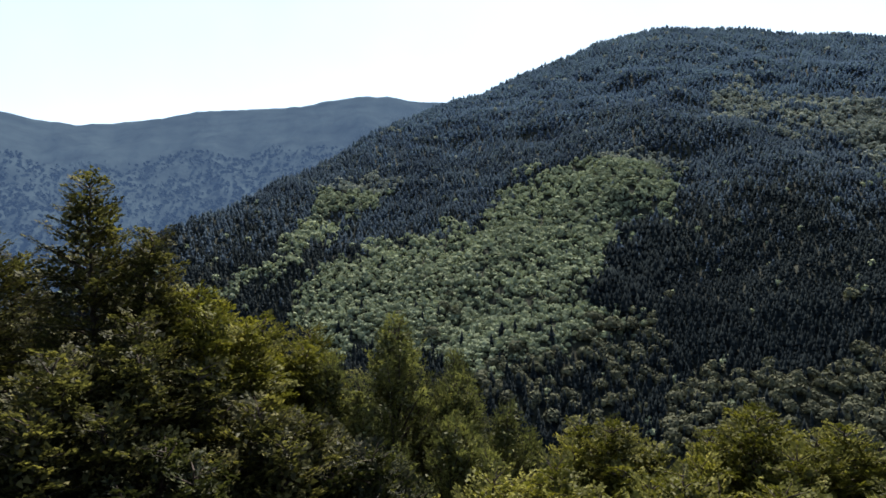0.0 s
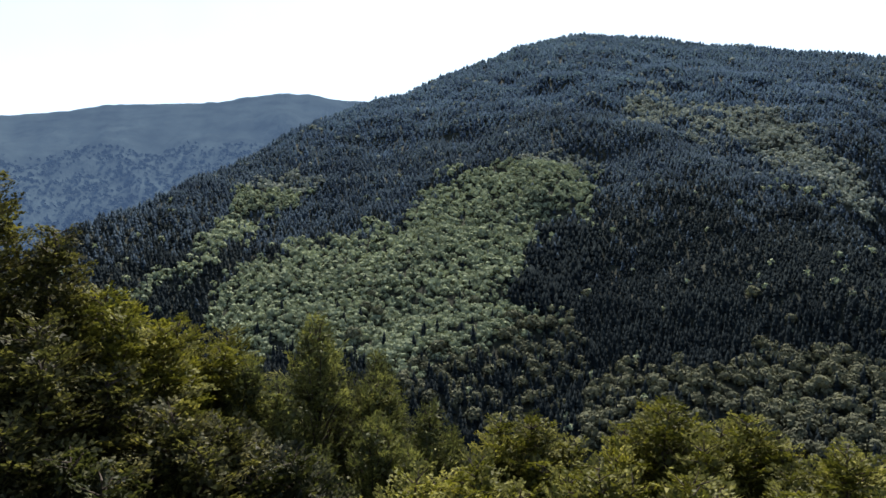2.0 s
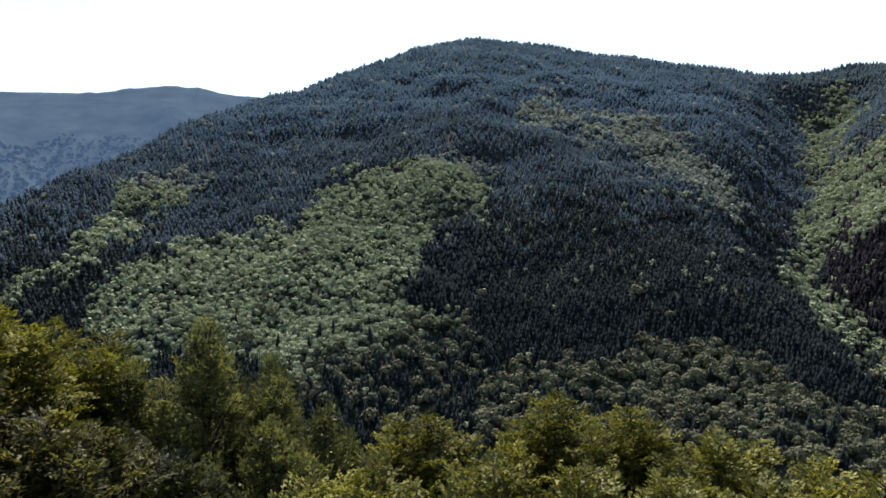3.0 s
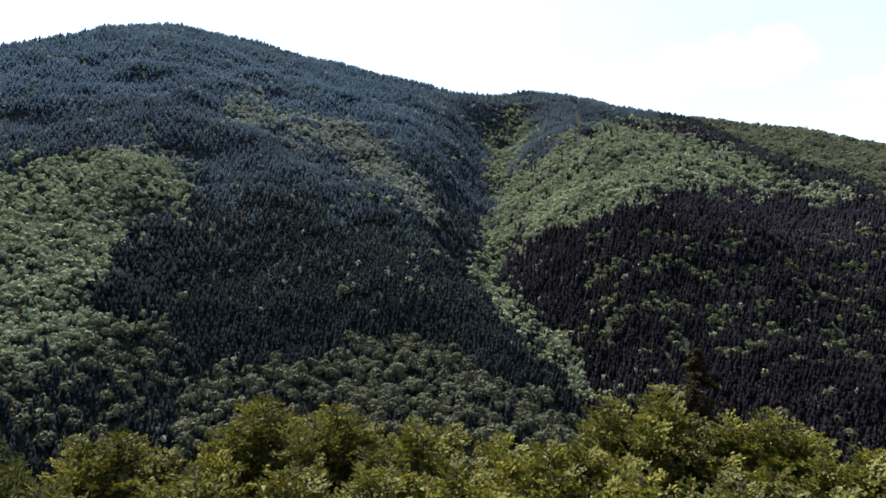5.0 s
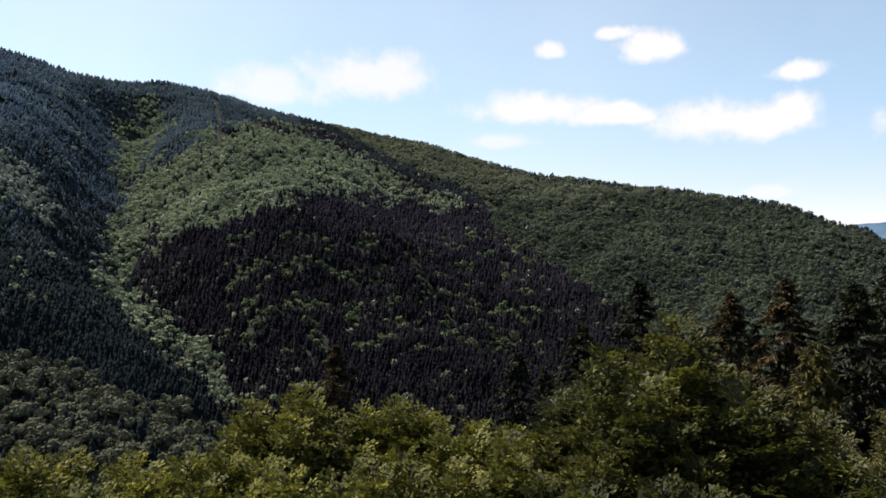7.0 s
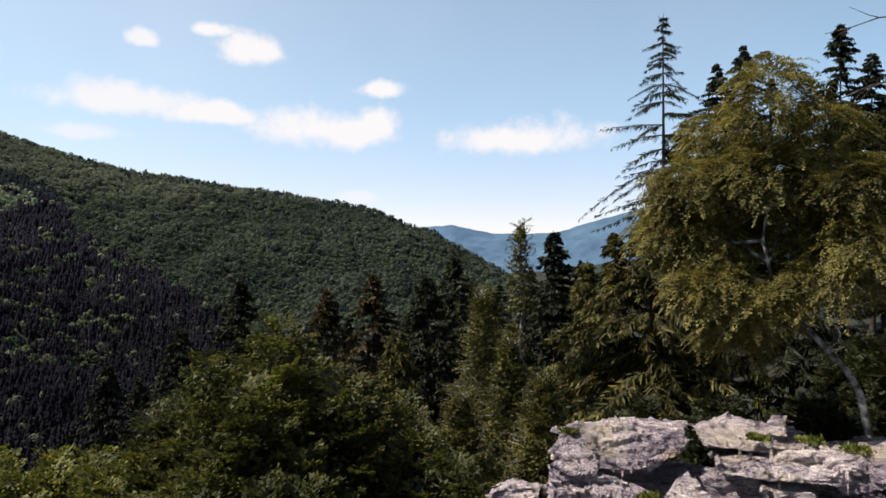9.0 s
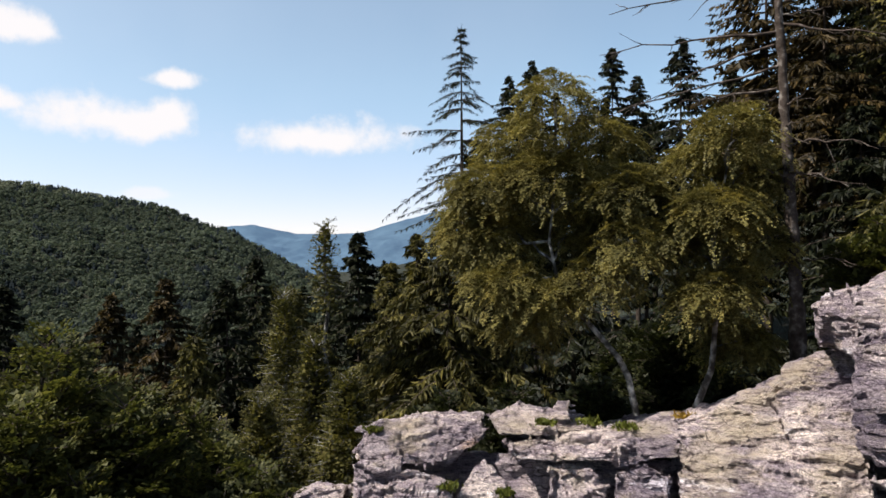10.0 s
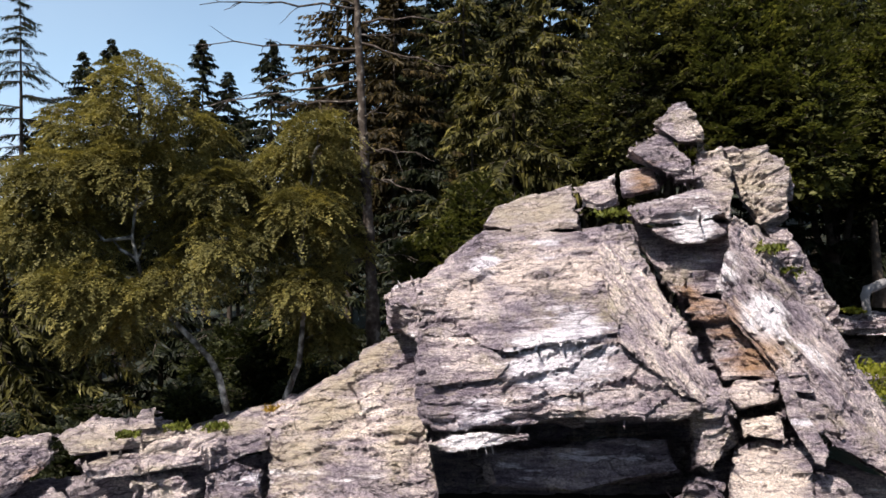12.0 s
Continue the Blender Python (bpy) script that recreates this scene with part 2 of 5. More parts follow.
SPUR = ([(38.5, -16, 900), (40.6, -6, 1050), (41.4, -1.5, 1150), (42.7, 2.4, 1280), (44.1, 4.3, 1350), (46.4, 6.0, 1430), (48.7, 7.3, 1500), (50.5, 8.3, 1540),
         (54, 9.3, 1600), (57.7, 8.7, 1600), (62.2, 6.3, 1500), (66.8, 4.3, 1400), (70.6, 2.9, 1300), (71.8, 1.3, 1260), (73.8, 0.0, 1220), (76.2, -1.8, 1160),
         (78.5, -3.1, 1100), (80.8, -4.2, 1050), (85, -7.5, 960), (90, -12, 900)], 620, -190)
RIDGES = [RIDGE_MAIN, RIDGE_EAST, SPUR]
# gullies: ends as heading and distance, depth, half width
GULLIES = [((43.6, 2000), (42.0, 1150), 120, 70), ((42.0, 1150), (50, 720), 60, 50), ((62, 1750), (75, 900), 50, 70), ((20, 1300), (13, 640), 26, 60), ((-4, 1250), (-14, 700), 26, 60)]


def lumps(x, y, size, seed):
    """Soft rolling noise between about -1 and 1, of sines that run in many directions."""
    rng = np.random.RandomState(seed)
    out = 0
    for octave in range(4):
        for _ in range(4):
            a, ph = rng.uniform(0, 6.28, 2)
            k = 6.28 / size * 1.9 ** octave * rng.uniform(0.8, 1.25)
            out = out + np.sin((x * np.cos(a) + y * np.sin(a)) * k + ph) * 0.62 ** octave
    return out / 4.2


def land(az, r):
    """The ground's height at heading az and distance r (arrays)."""
    az, r = np.broadcast_arrays(np.asarray(az, float), np.maximum(np.asarray(r, float), 0))
    heads = np.array([h for h, _ in LAND] + [LAND[0][0] + 360])
    turn = (az + 60) % 360 - 60
    cols = [np.interp(turn, heads, [row[i] for _, row in LAND] + [LAND[0][1][i]]) for i in range(len(RADII))]
    z = cols[-1].copy()
    for i in range(len(RADII) - 1):
        u = np.clip((r - RADII[i]) / (RADII[i + 1] - RADII[i]), 0, 1)
        z = np.where((r >= RADII[i]) & (r < RADII[i + 1]), cols[i] + (cols[i + 1] - cols[i]) * u, z)
    x, y = r * np.sin(np.radians(az)), r * np.cos(np.radians(az))
    rough = lumps(x, y, 420, 3) * 16 + lumps(x, y, 130, 5) * 5
    for line, foot, depth in RIDGES:
        hs = [p[0] for p in line]
        el, rc = np.interp(turn, hs, [p[1] for p in line]), np.interp(turn, hs, [p[2] for p in line])
        top = rc * np.tan(np.radians(el))
        s = (r - foot) / (rc - foot)
        face = depth + (top - depth) * np.clip(s, 0, 1) ** 0.95 + rough * np.clip(s * 5, 0, 1) * np.clip((1 - s) * 5, 0, 1)
        face = np.where(s > 1, top - (r - rc) * 0.45, face)
        side = (turn >= hs[0]) & (turn <= hs[-1]) & (s > 0)
        z = np.where(side, np.maximum(z, face), z)
    z = z + np.clip((r - 60) / 300, 0, 1) * lumps(x, y, 200, 9) * 4
    for (a0, r0), (a1, r1), deep, wide in GULLIES:
        p, q = (np.array([k * math.sin(radians(a)), k * math.cos(radians(a))]) for a, k in ((a0, r0), (a1, r1)))
        d = q - p
        t = np.clip(((x - p[0]) * d[0] + (y - p[1]) * d[1]) / (d @ d), 0, 1)
        z = z - deep * np.exp(-((x - p[0] - t * d[0]) ** 2 + (y - p[1] - t * d[1]) ** 2) / (2 * wide ** 2)) * np.clip(t * 6, 0.2, 1)
    return z + EYE


def raw_mesh(name, verts, faces, mat, smooth=False):
    me = bpy.data.meshes.new(name)
    verts, faces = np.ascontiguousarray(verts, dtype=np.float32), np.ascontiguousarray(faces, dtype=np.int32)
    k = faces.shape[1]
    me.vertices.add(len(verts))
    me.vertices.foreach_set("co", verts.ravel())
    me.loops.add(faces.size)
    me.loops.foreach_set("vertex_index", faces.ravel())
    me.polygons.add(len(faces))
    me.polygons.foreach_set("loop_start", np.arange(0, faces.size, k, dtype=np.int32))
    if smooth:
        me.polygons.foreach_set("use_smooth", np.ones(len(faces), dtype=bool))
    me.materials.append(mat)
    me.update(calc_edges=True)
    return me


def sheet(azs, rs, height):
    """A net of headings and distances as points and quads."""
    A, R = np.meshgrid(azs, rs, indexing="ij")
    Z = height(A, R)
    v = np.stack([R * np.sin(np.radians(A)), R * np.cos(np.radians(A)), Z], -1).reshape(-1, 3)
    n, m = len(azs), len(rs)
    i = (np.arange(n - 1)[:, None] * m + np.arange(m - 1)[None]).ravel()
    return v, np.stack([i, i + m, i + m + 1, i + 1], -1)


az_line = np.concatenate([np.arange(-60, 118, 0.5), np.arange(118, 300.1, 2.0)])
r_line = np.concatenate([[-0.03, 2, 4, 6], np.geomspace(8, 600, 45), np.geomspace(610, 2700, 90), [3000, 3600, 4300, 4900]])
ground = new("ground", raw_mesh("ground", *sheet(az_line, r_line, land), M_GROUND, True))
tagged(ground, "wooded mountain valley floor and slopes of dark forest earth", "ground", kind="structure")


def far_material(name, tint, air, haze_glow):
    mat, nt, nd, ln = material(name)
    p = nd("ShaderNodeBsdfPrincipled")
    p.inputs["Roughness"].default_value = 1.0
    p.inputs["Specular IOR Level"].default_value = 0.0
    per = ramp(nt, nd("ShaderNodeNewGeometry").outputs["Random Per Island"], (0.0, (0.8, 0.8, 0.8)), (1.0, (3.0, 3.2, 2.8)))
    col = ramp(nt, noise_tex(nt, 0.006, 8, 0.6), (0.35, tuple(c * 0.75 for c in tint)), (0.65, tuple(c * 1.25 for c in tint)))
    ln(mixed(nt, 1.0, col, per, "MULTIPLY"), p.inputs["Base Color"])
    # Aerial haze put in as bluish emission; the ridge is no light source.
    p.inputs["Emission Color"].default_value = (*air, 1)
    p.inputs["Emission Strength"].default_value = haze_glow
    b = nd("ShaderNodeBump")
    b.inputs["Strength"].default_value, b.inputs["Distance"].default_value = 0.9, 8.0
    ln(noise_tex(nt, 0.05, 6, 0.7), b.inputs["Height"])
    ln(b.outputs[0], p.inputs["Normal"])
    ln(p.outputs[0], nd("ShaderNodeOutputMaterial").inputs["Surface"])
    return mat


def far_ridge(name, line, crest, foot, mat, label, woods=0):
    hs = [p[0] for p in line]

    def height(A, R):
        el = np.interp(A, hs, [p[1] for p in line]) + lumps(A * 40, A * 0, 90, 4) * 0.05
        s = np.clip((R - foot) / (crest - foot), 0, 1)
        top = crest * np.tan(np.radians(el))
        z = -130 + (top + 130) * s + lumps(A * 60, R, 500, 12) * 35 * np.sin(s * math.pi)
        return np.where(R > crest, top - (R - crest) * 1.5, z) + EYE

    v, f = sheet(np.arange(hs[0], hs[-1], 0.25), np.concatenate([np.linspace(foot, crest, 40), [crest + 60]]), height)
    f = np.concatenate([f[:, :3], f[:, [0, 2, 3]]])
    if woods:
        rng = np.random.RandomState(8)
        kinds = [one_leafy(rng, 16, 0.22) for _ in range(6)] + [one_conifer(rng, 2, 5)]
        pieces, n = [(v, f)], woods
        az, r = rng.uniform(-40, -6, n), foot + (crest - foot) * 0.6 * rng.uniform(0, 1, n)
        z = height(az, r)
        for k, (tv, tf) in enumerate(kinds):
            sel = np.arange(n) % len(kinds) == k
            size = rng.uniform(10, 19, sel.sum())[:, None, None] * [1, 1, 1 if k < 6 else 0.9]
            P = tv[None] * size + np.stack([r[sel] * np.sin(np.radians(az[sel])), r[sel] * np.cos(np.radians(az[sel])), z[sel] - 2], -1)[:, None]
            pieces.append((P.reshape(-1, 3), (tf[None] + (np.arange(sel.sum()) * len(tv))[:, None, None]).reshape(-1, 3)))
        v = np.concatenate([p[0] for p in pieces])
        at = np.cumsum([0] + [len(p[0]) for p in pieces])
        f = np.concatenate([p[1] + o for p, o in zip(pieces, at)])
    return tagged(new(name, raw_mesh(name, v, f, mat, True)), label, "mountain ridge", kind="structure")


# ---- distant woods ----
def inside(az, el, poly):
    """Which points lie in a polygon of headings and elevations."""
    hit = np.zeros(az.shape, bool)
    for (x0, y0), (x1, y1) in zip(poly, poly[1:] + poly[:1]):
        cross = (y0 > el) != (y1 > el)
        hit ^= cross & (az < (x1 - x0) * (el - y0) / (y1 - y0 + 1e-9) + x0)
    return hit


GLADE_BIG = [(-13.5, -5.6), (-10.4, -2.1), (-6.2, -0.3), (-2, 0.1), (3.1, 1.5), (5.4, 4.3), (7.8, 6), (14.5, 6.9), (19.4, 6.3), (18.3, 0.4), (17.9, -2.6),
     (13, -3.5), (12.2, -5.6), (16.6, -5.4), (14, -8), (9.9, -9.8), (3, -11), (-4, -9.5), (-10.4, -8.5)]
GLADE_STRIP = [(-18.3, -4.4), (-13.9, -1.4), (-11, 1.6), (-9.8, 4.6), (-2.6, 5.5), (-8.0, 1.6), (-12, -1.2), (-17.2, -4.8)]
GLADE_HIGH = [(21.5, 10.2), (23, 11.4), (26.5, 9.6), (31, 9.9), (35.7, 6.4), (38.9, 1.2), (37.6, 1.5), (34.5, 4.4), (29.5, 7.4), (25, 8.9)]
GLADE_SPUR = [(41.2, -2.8), (42.7, 3.5), (46.4, 7), (50.5, 9.2), (55, 9.6), (60, 7.6), (66, 4.7), (70.8, 3.2), (69, 3), (66.8, 3.4), (62.2, 4.0), (57.7, 4.2), (53.4, 2.5),
     (49.2, 1.3), (44.8, 0.4), (43.4, -2), (45, -5), (49.5, -9), (54, -12.8), (50.6, -11.9), (44.1, -6.2)]
GLADE_RAVINE = [(42.2, 4), (43.5, 11), (45.6, 11), (45.0, 7), (43.4, 4)]
GLADES = [GLADE_BIG, GLADE_STRIP, GLADE_HIGH, GLADE_SPUR, GLADE_RAVINE]
DARK_CLUMP = [(13.2, -1.2), (16.5, 1.8), (18.3, 1.5), (18.5, -3), (15, -6.3), (12, -4.5)]
GREYS = [
    [(17.5, -12.2), (19, -10.8), (21.3, -9.0), (23, -10.3), (24.8, -10.4), (28.4, -10.2), (32, -8.0), (35.8, -8.2), (40.9, -10.0), (44.2, -11.8), (50.5, -13.5), (50, -17), (18, -17)],
    [(2, -9.8), (8, -9.2), (12, -6.6), (16.5, -5.6), (17.3, -9), (17.6, -12), (14, -15), (4, -15)],
]


def one_conifer(rng, tiers, sides, lap=1.75):
    """A small spruce: jagged skirts one above the other, height 1, radius about 0.2."""
    v, f = [], []
    for k in range(tiers):
        z0, z1 = k / tiers * 0.86, min(1, (k + lap) / tiers * 0.86 + 0.14 * (k == tiers - 1))
        rad = 0.21 * (1 - k / tiers) ** 0.8 + 0.02
        b = len(v)
        turn = rng.uniform(0, 6)
        for i in range(sides):
            a = turn + 6.283 * i / sides
            q = rad * rng.uniform(0.65, 1.2)
            v.append((q * math.cos(a), q * math.sin(a), z0 + rng.uniform(-0.03, 0.03)))
        v.append((0, 0, z1))
        f += [(b + i, b + (i + 1) % sides, b + sides) for i in range(sides)]
    return np.array(v), np.array(f)


def one_leafy(rng, n, size):
    """A small crown of leaf clumps set over a few rounded limbs, height 1, radius about 0.45."""
    limbs = [(0, 0, 0.62, 0.36)] + [(q * math.cos(a), q * math.sin(a), z, s) for a, q, z, s in zip(rng.uniform(0, 6.28, 4), rng.uniform(0.14, 0.3, 4), rng.uniform(0.35, 0.6, 4), rng.uniform(0.18, 0.28, 4))]
    v, f = [], []
    for k in range(n):
        x, y, z, s = limbs[rng.randint(len(limbs))] if rng.uniform() < 0.6 else limbs[0]
        d = rng.normal(size=3)
        d[2] = d[2] * 0.8 + 0.2
        d /= np.linalg.norm(d)
        c = np.array([x, y, z]) + d * s * rng.uniform(0.8, 1.1)
        up = d + rng.normal(0, 0.22, 3)
        t = np.cross(up, rng.normal(size=3))
        t /= np.linalg.norm(t)
        w = np.cross(up, t)
        w /= np.linalg.norm(w)
        h = size * rng.uniform(0.6, 1.4)
        b = len(v)
        v += [c + t * h, c + w * h * rng.uniform(0.7, 1.2) - t * h * 0.3, c - w * h * rng.uniform(0.7, 1.2) - t * h * 0.5]
        f.append((b, b + 1, b + 2))
    return np.array(v), np.array(f)


def forest(name, kinds, spots, heights, widths, mat, label, seed, smooth=False):
    """Many small trees of a few shapes, joined."""
    rng = np.random.RandomState(seed)
    pick, turn = rng.randint(len(kinds), size=len(spots)), rng.uniform(0, 6.28, len(spots))
    vs, fs, n = [], [], 0
    for k, (v, f) in enumerate(kinds):
        sel = np.where(pick == k)[0]
        c, s = np.cos(turn[sel])[:, None], np.sin(turn[sel])[:, None]
        w, h = widths[sel][:, None], heights[sel][:, None]
        X, Y, Z = (v[:, 0] * c - v[:, 1] * s) * w, (v[:, 0] * s + v[:, 1] * c) * w, v[:, 2][None] * h
        P = np.stack([X, Y, Z], -1) + spots[sel][:, None]
        vs.append(P.reshape(-1, 3))
        fs.append((f[None] + (np.arange(len(sel)) * len(v))[:, None, None]).reshape(-1, 3) + n)
        n += len(vs[-1])
    return tagged(new(name, raw_mesh(name, np.concatenate(vs), np.concatenate(fs), mat, smooth)), label, "forest", kind="stuff")


# Backdrop ridges: base colour, emitted haze colour, its strength.
M_HAZE_W = far_material("wooded ridge with blue haze emission", (0.012, 0.015, 0.017), (0.019, 0.034, 0.066), 0.9)
M_HAZE_E = far_material("far hills with blue haze emission", (0.022, 0.032, 0.045), (0.042, 0.075, 0.14), 0.75)
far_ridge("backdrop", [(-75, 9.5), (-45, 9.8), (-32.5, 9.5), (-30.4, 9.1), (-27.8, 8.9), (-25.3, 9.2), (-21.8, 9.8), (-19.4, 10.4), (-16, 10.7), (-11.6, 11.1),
                       (-9.3, 11.6), (-6.6, 12.0), (-4.3, 12.0), (-1.9, 11.6), (0, 11.6), (5, 11), (12, 9)], 3900, 1700, M_HAZE_W,
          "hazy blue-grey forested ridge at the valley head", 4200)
far_ridge("backdrop", [(88, 0.5), (96, 1.2), (98.7, 1.85), (100.6, 1.95), (103.8, 1.25), (106.6, 1.15), (109.3, 1.3), (111.5, 2.0), (116, 3.2), (124, 4), (132, 3)], 4700, 3600, M_HAZE_E,
          "far hills with blue haze emission closing the valley")


def distant_woods():
    rng = np.random.RandomState(21)
    az_all, r_all, step_all = [], [], []
    r = 430.0
    while r < 2260:
        step = 4.8 * max(1, r / 800) ** 0.4
        n = int(radians(152) * r / step)
        az_all.append(-40 + 152 * (np.arange(n) + rng.uniform(0, 1, n)) / n)
        r_all.append(r + rng.uniform(-0.5, 0.5, n) * step)
        step_all.append(np.full(n, step))
        r += step * 0.95
    az, r, step = np.concatenate(az_all), np.concatenate(r_all), np.concatenate(step_all)
    z = land(az, r)
    el = np.degrees(np.arctan2(z - EYE, r))
    # what stands behind a crest is left away
    na, nr = 400, 260
    ga, gr = np.linspace(-41, 113, na), np.geomspace(380, 2600, nr)
    A, R = np.meshgrid(ga, gr, indexing="ij")
    front = np.maximum.accumulate(np.degrees(np.arctan2(land(A, R) - EYE, R)), 1)
    ia = np.clip(((az + 41) / 154 * (na - 1)).round().astype(int), 0, na - 1)
    ir = np.clip(np.searchsorted(gr, r) - 3, 0, nr - 1)
    tip = np.degrees(np.arctan2(z + 16 - EYE, r))
    keep = (tip > front[ia, ir] - 0.1) & (el > -16.5)
    az, r, step, z, el = (q[keep] for q in (az, r, step, z, el))
    x, y = r * np.sin(np.radians(az)), r * np.cos(np.radians(az))
    spots = np.stack([x, y, z - 0.8], -1)
    wa, we = az + lumps(x, y, 120, 31) * 1.1 + rng.normal(0, 0.35, len(az)), el + lumps(x, y, 110, 32) * 0.8 + rng.normal(0, 0.3, len(az))
    broad, grey = np.zeros(len(az), bool), np.zeros(len(az), bool)
    for poly in GLADES:
        broad |= inside(wa, we, poly)
    for poly, share in zip(GREYS, (1.0, 0.6)):
        grey |= inside(wa, we, poly) & (rng.uniform(0, 1, len(az)) < share)
    spur_line = np.interp(az, [p[0] for p in SPUR[0]], [p[1] for p in SPUR[0]])
    east = (az > 57) & (((el > spur_line + 0.15) & (r > 1000)) | (az > 83 + lumps(x, y, 90, 44) * 2))
    dark_band = (az > 57) & (az < 71.5) & (el < spur_line + 1.4)
    east &= ~dark_band & (lumps(x, y, 60, 40) < 0.6)
    # single spruces stand along the eastern crest
    crest = np.interp(az, [p[0] for p in RIDGE_EAST[0]], [p[1] for p in RIDGE_EAST[0]])
    east &= ~((az > 72) & (el > crest - 0.5) & (rng.uniform(0, 1, len(az)) < 0.45))
    broad |= east
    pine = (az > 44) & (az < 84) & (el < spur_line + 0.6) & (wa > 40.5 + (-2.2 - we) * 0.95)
    mixed_wood = (az > 50) & (az < 76) & (el < 1.0) & (el > -9) & (lumps(x, y, 70, 42) > 0.2)
    mixed_wood &= rng.uniform(0, 1, len(az)) < 0.85
    broad |= mixed_wood
    luck = rng.uniform(0, 1, len(az))
    broad = np.where(broad, luck > 0.035, luck < 0.012)
    grey |= (luck > 0.985) & (el < -4)
    grey &= luck > 0.2
    broad &= ~grey
    clump = inside(wa, we, DARK_CLUMP)
    broad &= ~clump
    conifer = ~broad & ~grey & (rng.uniform(0, 1, len(az)) < 0.9)
    big = step / 4.8
    hgt = np.clip(rng.normal(1.0, 0.2, len(az)), 0.6, 1.6)
    tall = clump
    hgt = np.where(tall & conifer, hgt * 1.5, hgt)
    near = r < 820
    # Where broadleaf crowns switch to the haze-paled tones.
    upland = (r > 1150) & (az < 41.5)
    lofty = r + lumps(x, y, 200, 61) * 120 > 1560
    lot = rng.uniform(0, 1, len(az))
    sparse, most, dense = lot < 0.36, lot < 0.7, lot < 0.66
    few = [one_conifer(rng, 4, 5, 1.5) for _ in range(6)]
    simple = [one_conifer(rng, 3, 4, 1.2) for _ in range(6)]
    # Distance, shifted by heading, picks how much haze colour a spruce gets.
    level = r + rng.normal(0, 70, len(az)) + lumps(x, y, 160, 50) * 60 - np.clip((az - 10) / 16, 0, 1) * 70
    # Pines above this get the hazier tone, those below the darkened one.
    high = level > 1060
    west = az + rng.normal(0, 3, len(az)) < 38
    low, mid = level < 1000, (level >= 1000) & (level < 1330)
    for sel, kinds, mat in ((conifer & near & ~pine, few, M_NEAR_CONIFER), (conifer & ~near & low & ~pine, simple, M_NEAR_CONIFER), (conifer & ~near & mid & ~pine & west, simple, M_HALF_HAZY_CONIFER), (conifer & ~near & mid & ~pine & ~west, simple, M_NEAR_CONIFER),
                            (conifer & ~near & ~low & ~mid & ~pine & west, simple, M_HAZY_CONIFER), (conifer & ~near & ~low & ~mid & ~pine & ~west & (az < 56), simple, M_HALF_HAZY_CONIFER),
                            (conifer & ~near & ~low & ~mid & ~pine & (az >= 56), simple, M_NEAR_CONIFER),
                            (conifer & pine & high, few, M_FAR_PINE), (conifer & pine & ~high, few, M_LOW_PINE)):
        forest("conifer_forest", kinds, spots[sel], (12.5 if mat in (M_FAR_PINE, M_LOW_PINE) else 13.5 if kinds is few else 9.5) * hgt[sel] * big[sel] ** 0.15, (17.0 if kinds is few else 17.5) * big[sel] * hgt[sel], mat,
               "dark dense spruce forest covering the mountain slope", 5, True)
    lumpy = [one_leafy(rng, 60, 0.15) for _ in range(6)]
    round_ = [one_leafy(rng, 30, 0.2) for _ in range(8)]
    thick = [one_leafy(rng, 190, 0.095) for _ in range(5)]
    for sel, kinds, mat in ((broad & near & dense & ~east & ~mixed_wood, lumpy, M_FAR_BROAD), (broad & ~near & ~upland & dense & ~east & ~mixed_wood, round_, M_FAR_BROAD), (broad & ~near & upland & dense & ~east & ~mixed_wood, round_, M_HIGH_BROAD), (broad & east & most & ~lofty, round_, M_EAST_SHADED),
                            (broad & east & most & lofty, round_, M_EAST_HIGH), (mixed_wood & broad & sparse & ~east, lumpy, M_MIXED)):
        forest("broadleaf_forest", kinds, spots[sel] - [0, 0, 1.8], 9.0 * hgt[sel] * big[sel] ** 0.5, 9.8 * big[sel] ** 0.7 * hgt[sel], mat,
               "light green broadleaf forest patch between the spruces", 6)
    sel = grey & (rng.uniform(0, 1, len(az)) < 0.3)
    forest("broadleaf_forest", thick, spots[sel] - [0, 0, 1.5], 12.5 * hgt[sel], 15.5 * hgt[sel], M_FAR_GREY, "grey-green broadleaf thicket in the valley bottom", 7)
    print("woods", conifer.sum(), broad.sum(), grey.sum())


distant_woods()


# ---- things of their own ----
def thing(name, at, label, category, group=""):
    ob = new(name)
    ob.location = at
    return tagged(ob, label, category, group)


def hang(name, me, parent, label=""):
    ob = new(name, me)
    ob.parent = parent
    if label:
        tagged(ob, label)
    return ob


def tube(points, radii, sides=6):
    """A tapered limb along points, as verts and triangles."""
    pts = np.asarray(points, float)
    tang = np.gradient(pts, axis=0)
    tang /= np.linalg.norm(tang, axis=1)[:, None] + 1e-9
    ref = np.array([0.31, 0.77, 0.2])
    u = np.cross(tang, ref)
    u /= np.linalg.norm(u, axis=1)[:, None] + 1e-9
    w = np.cross(tang, u)
    a = np.linspace(0, 2 * math.pi, sides, endpoint=False)
    ring = pts[:, None] + (u[:, None] * np.cos(a)[None, :, None] + w[:, None] * np.sin(a)[None, :, None]) * np.asarray(radii)[:, None, None]
    v = ring.reshape(-1, 3)
    f = []
    for i in range(len(pts) - 1):
        for j in range(sides):
            p, q = i * sides + j, i * sides + (j + 1) % sides
            f += [(p, q, q + sides), (p, q + sides, p + sides)]
    return v, np.array(f)


def joined(pieces):
    vs, fs, n = [], [], 0
    for v, f in pieces:
        vs.append(v)
        fs.append(np.asarray(f) + n)
        n += len(v)
    return np.concatenate(vs), np.concatenate(fs)


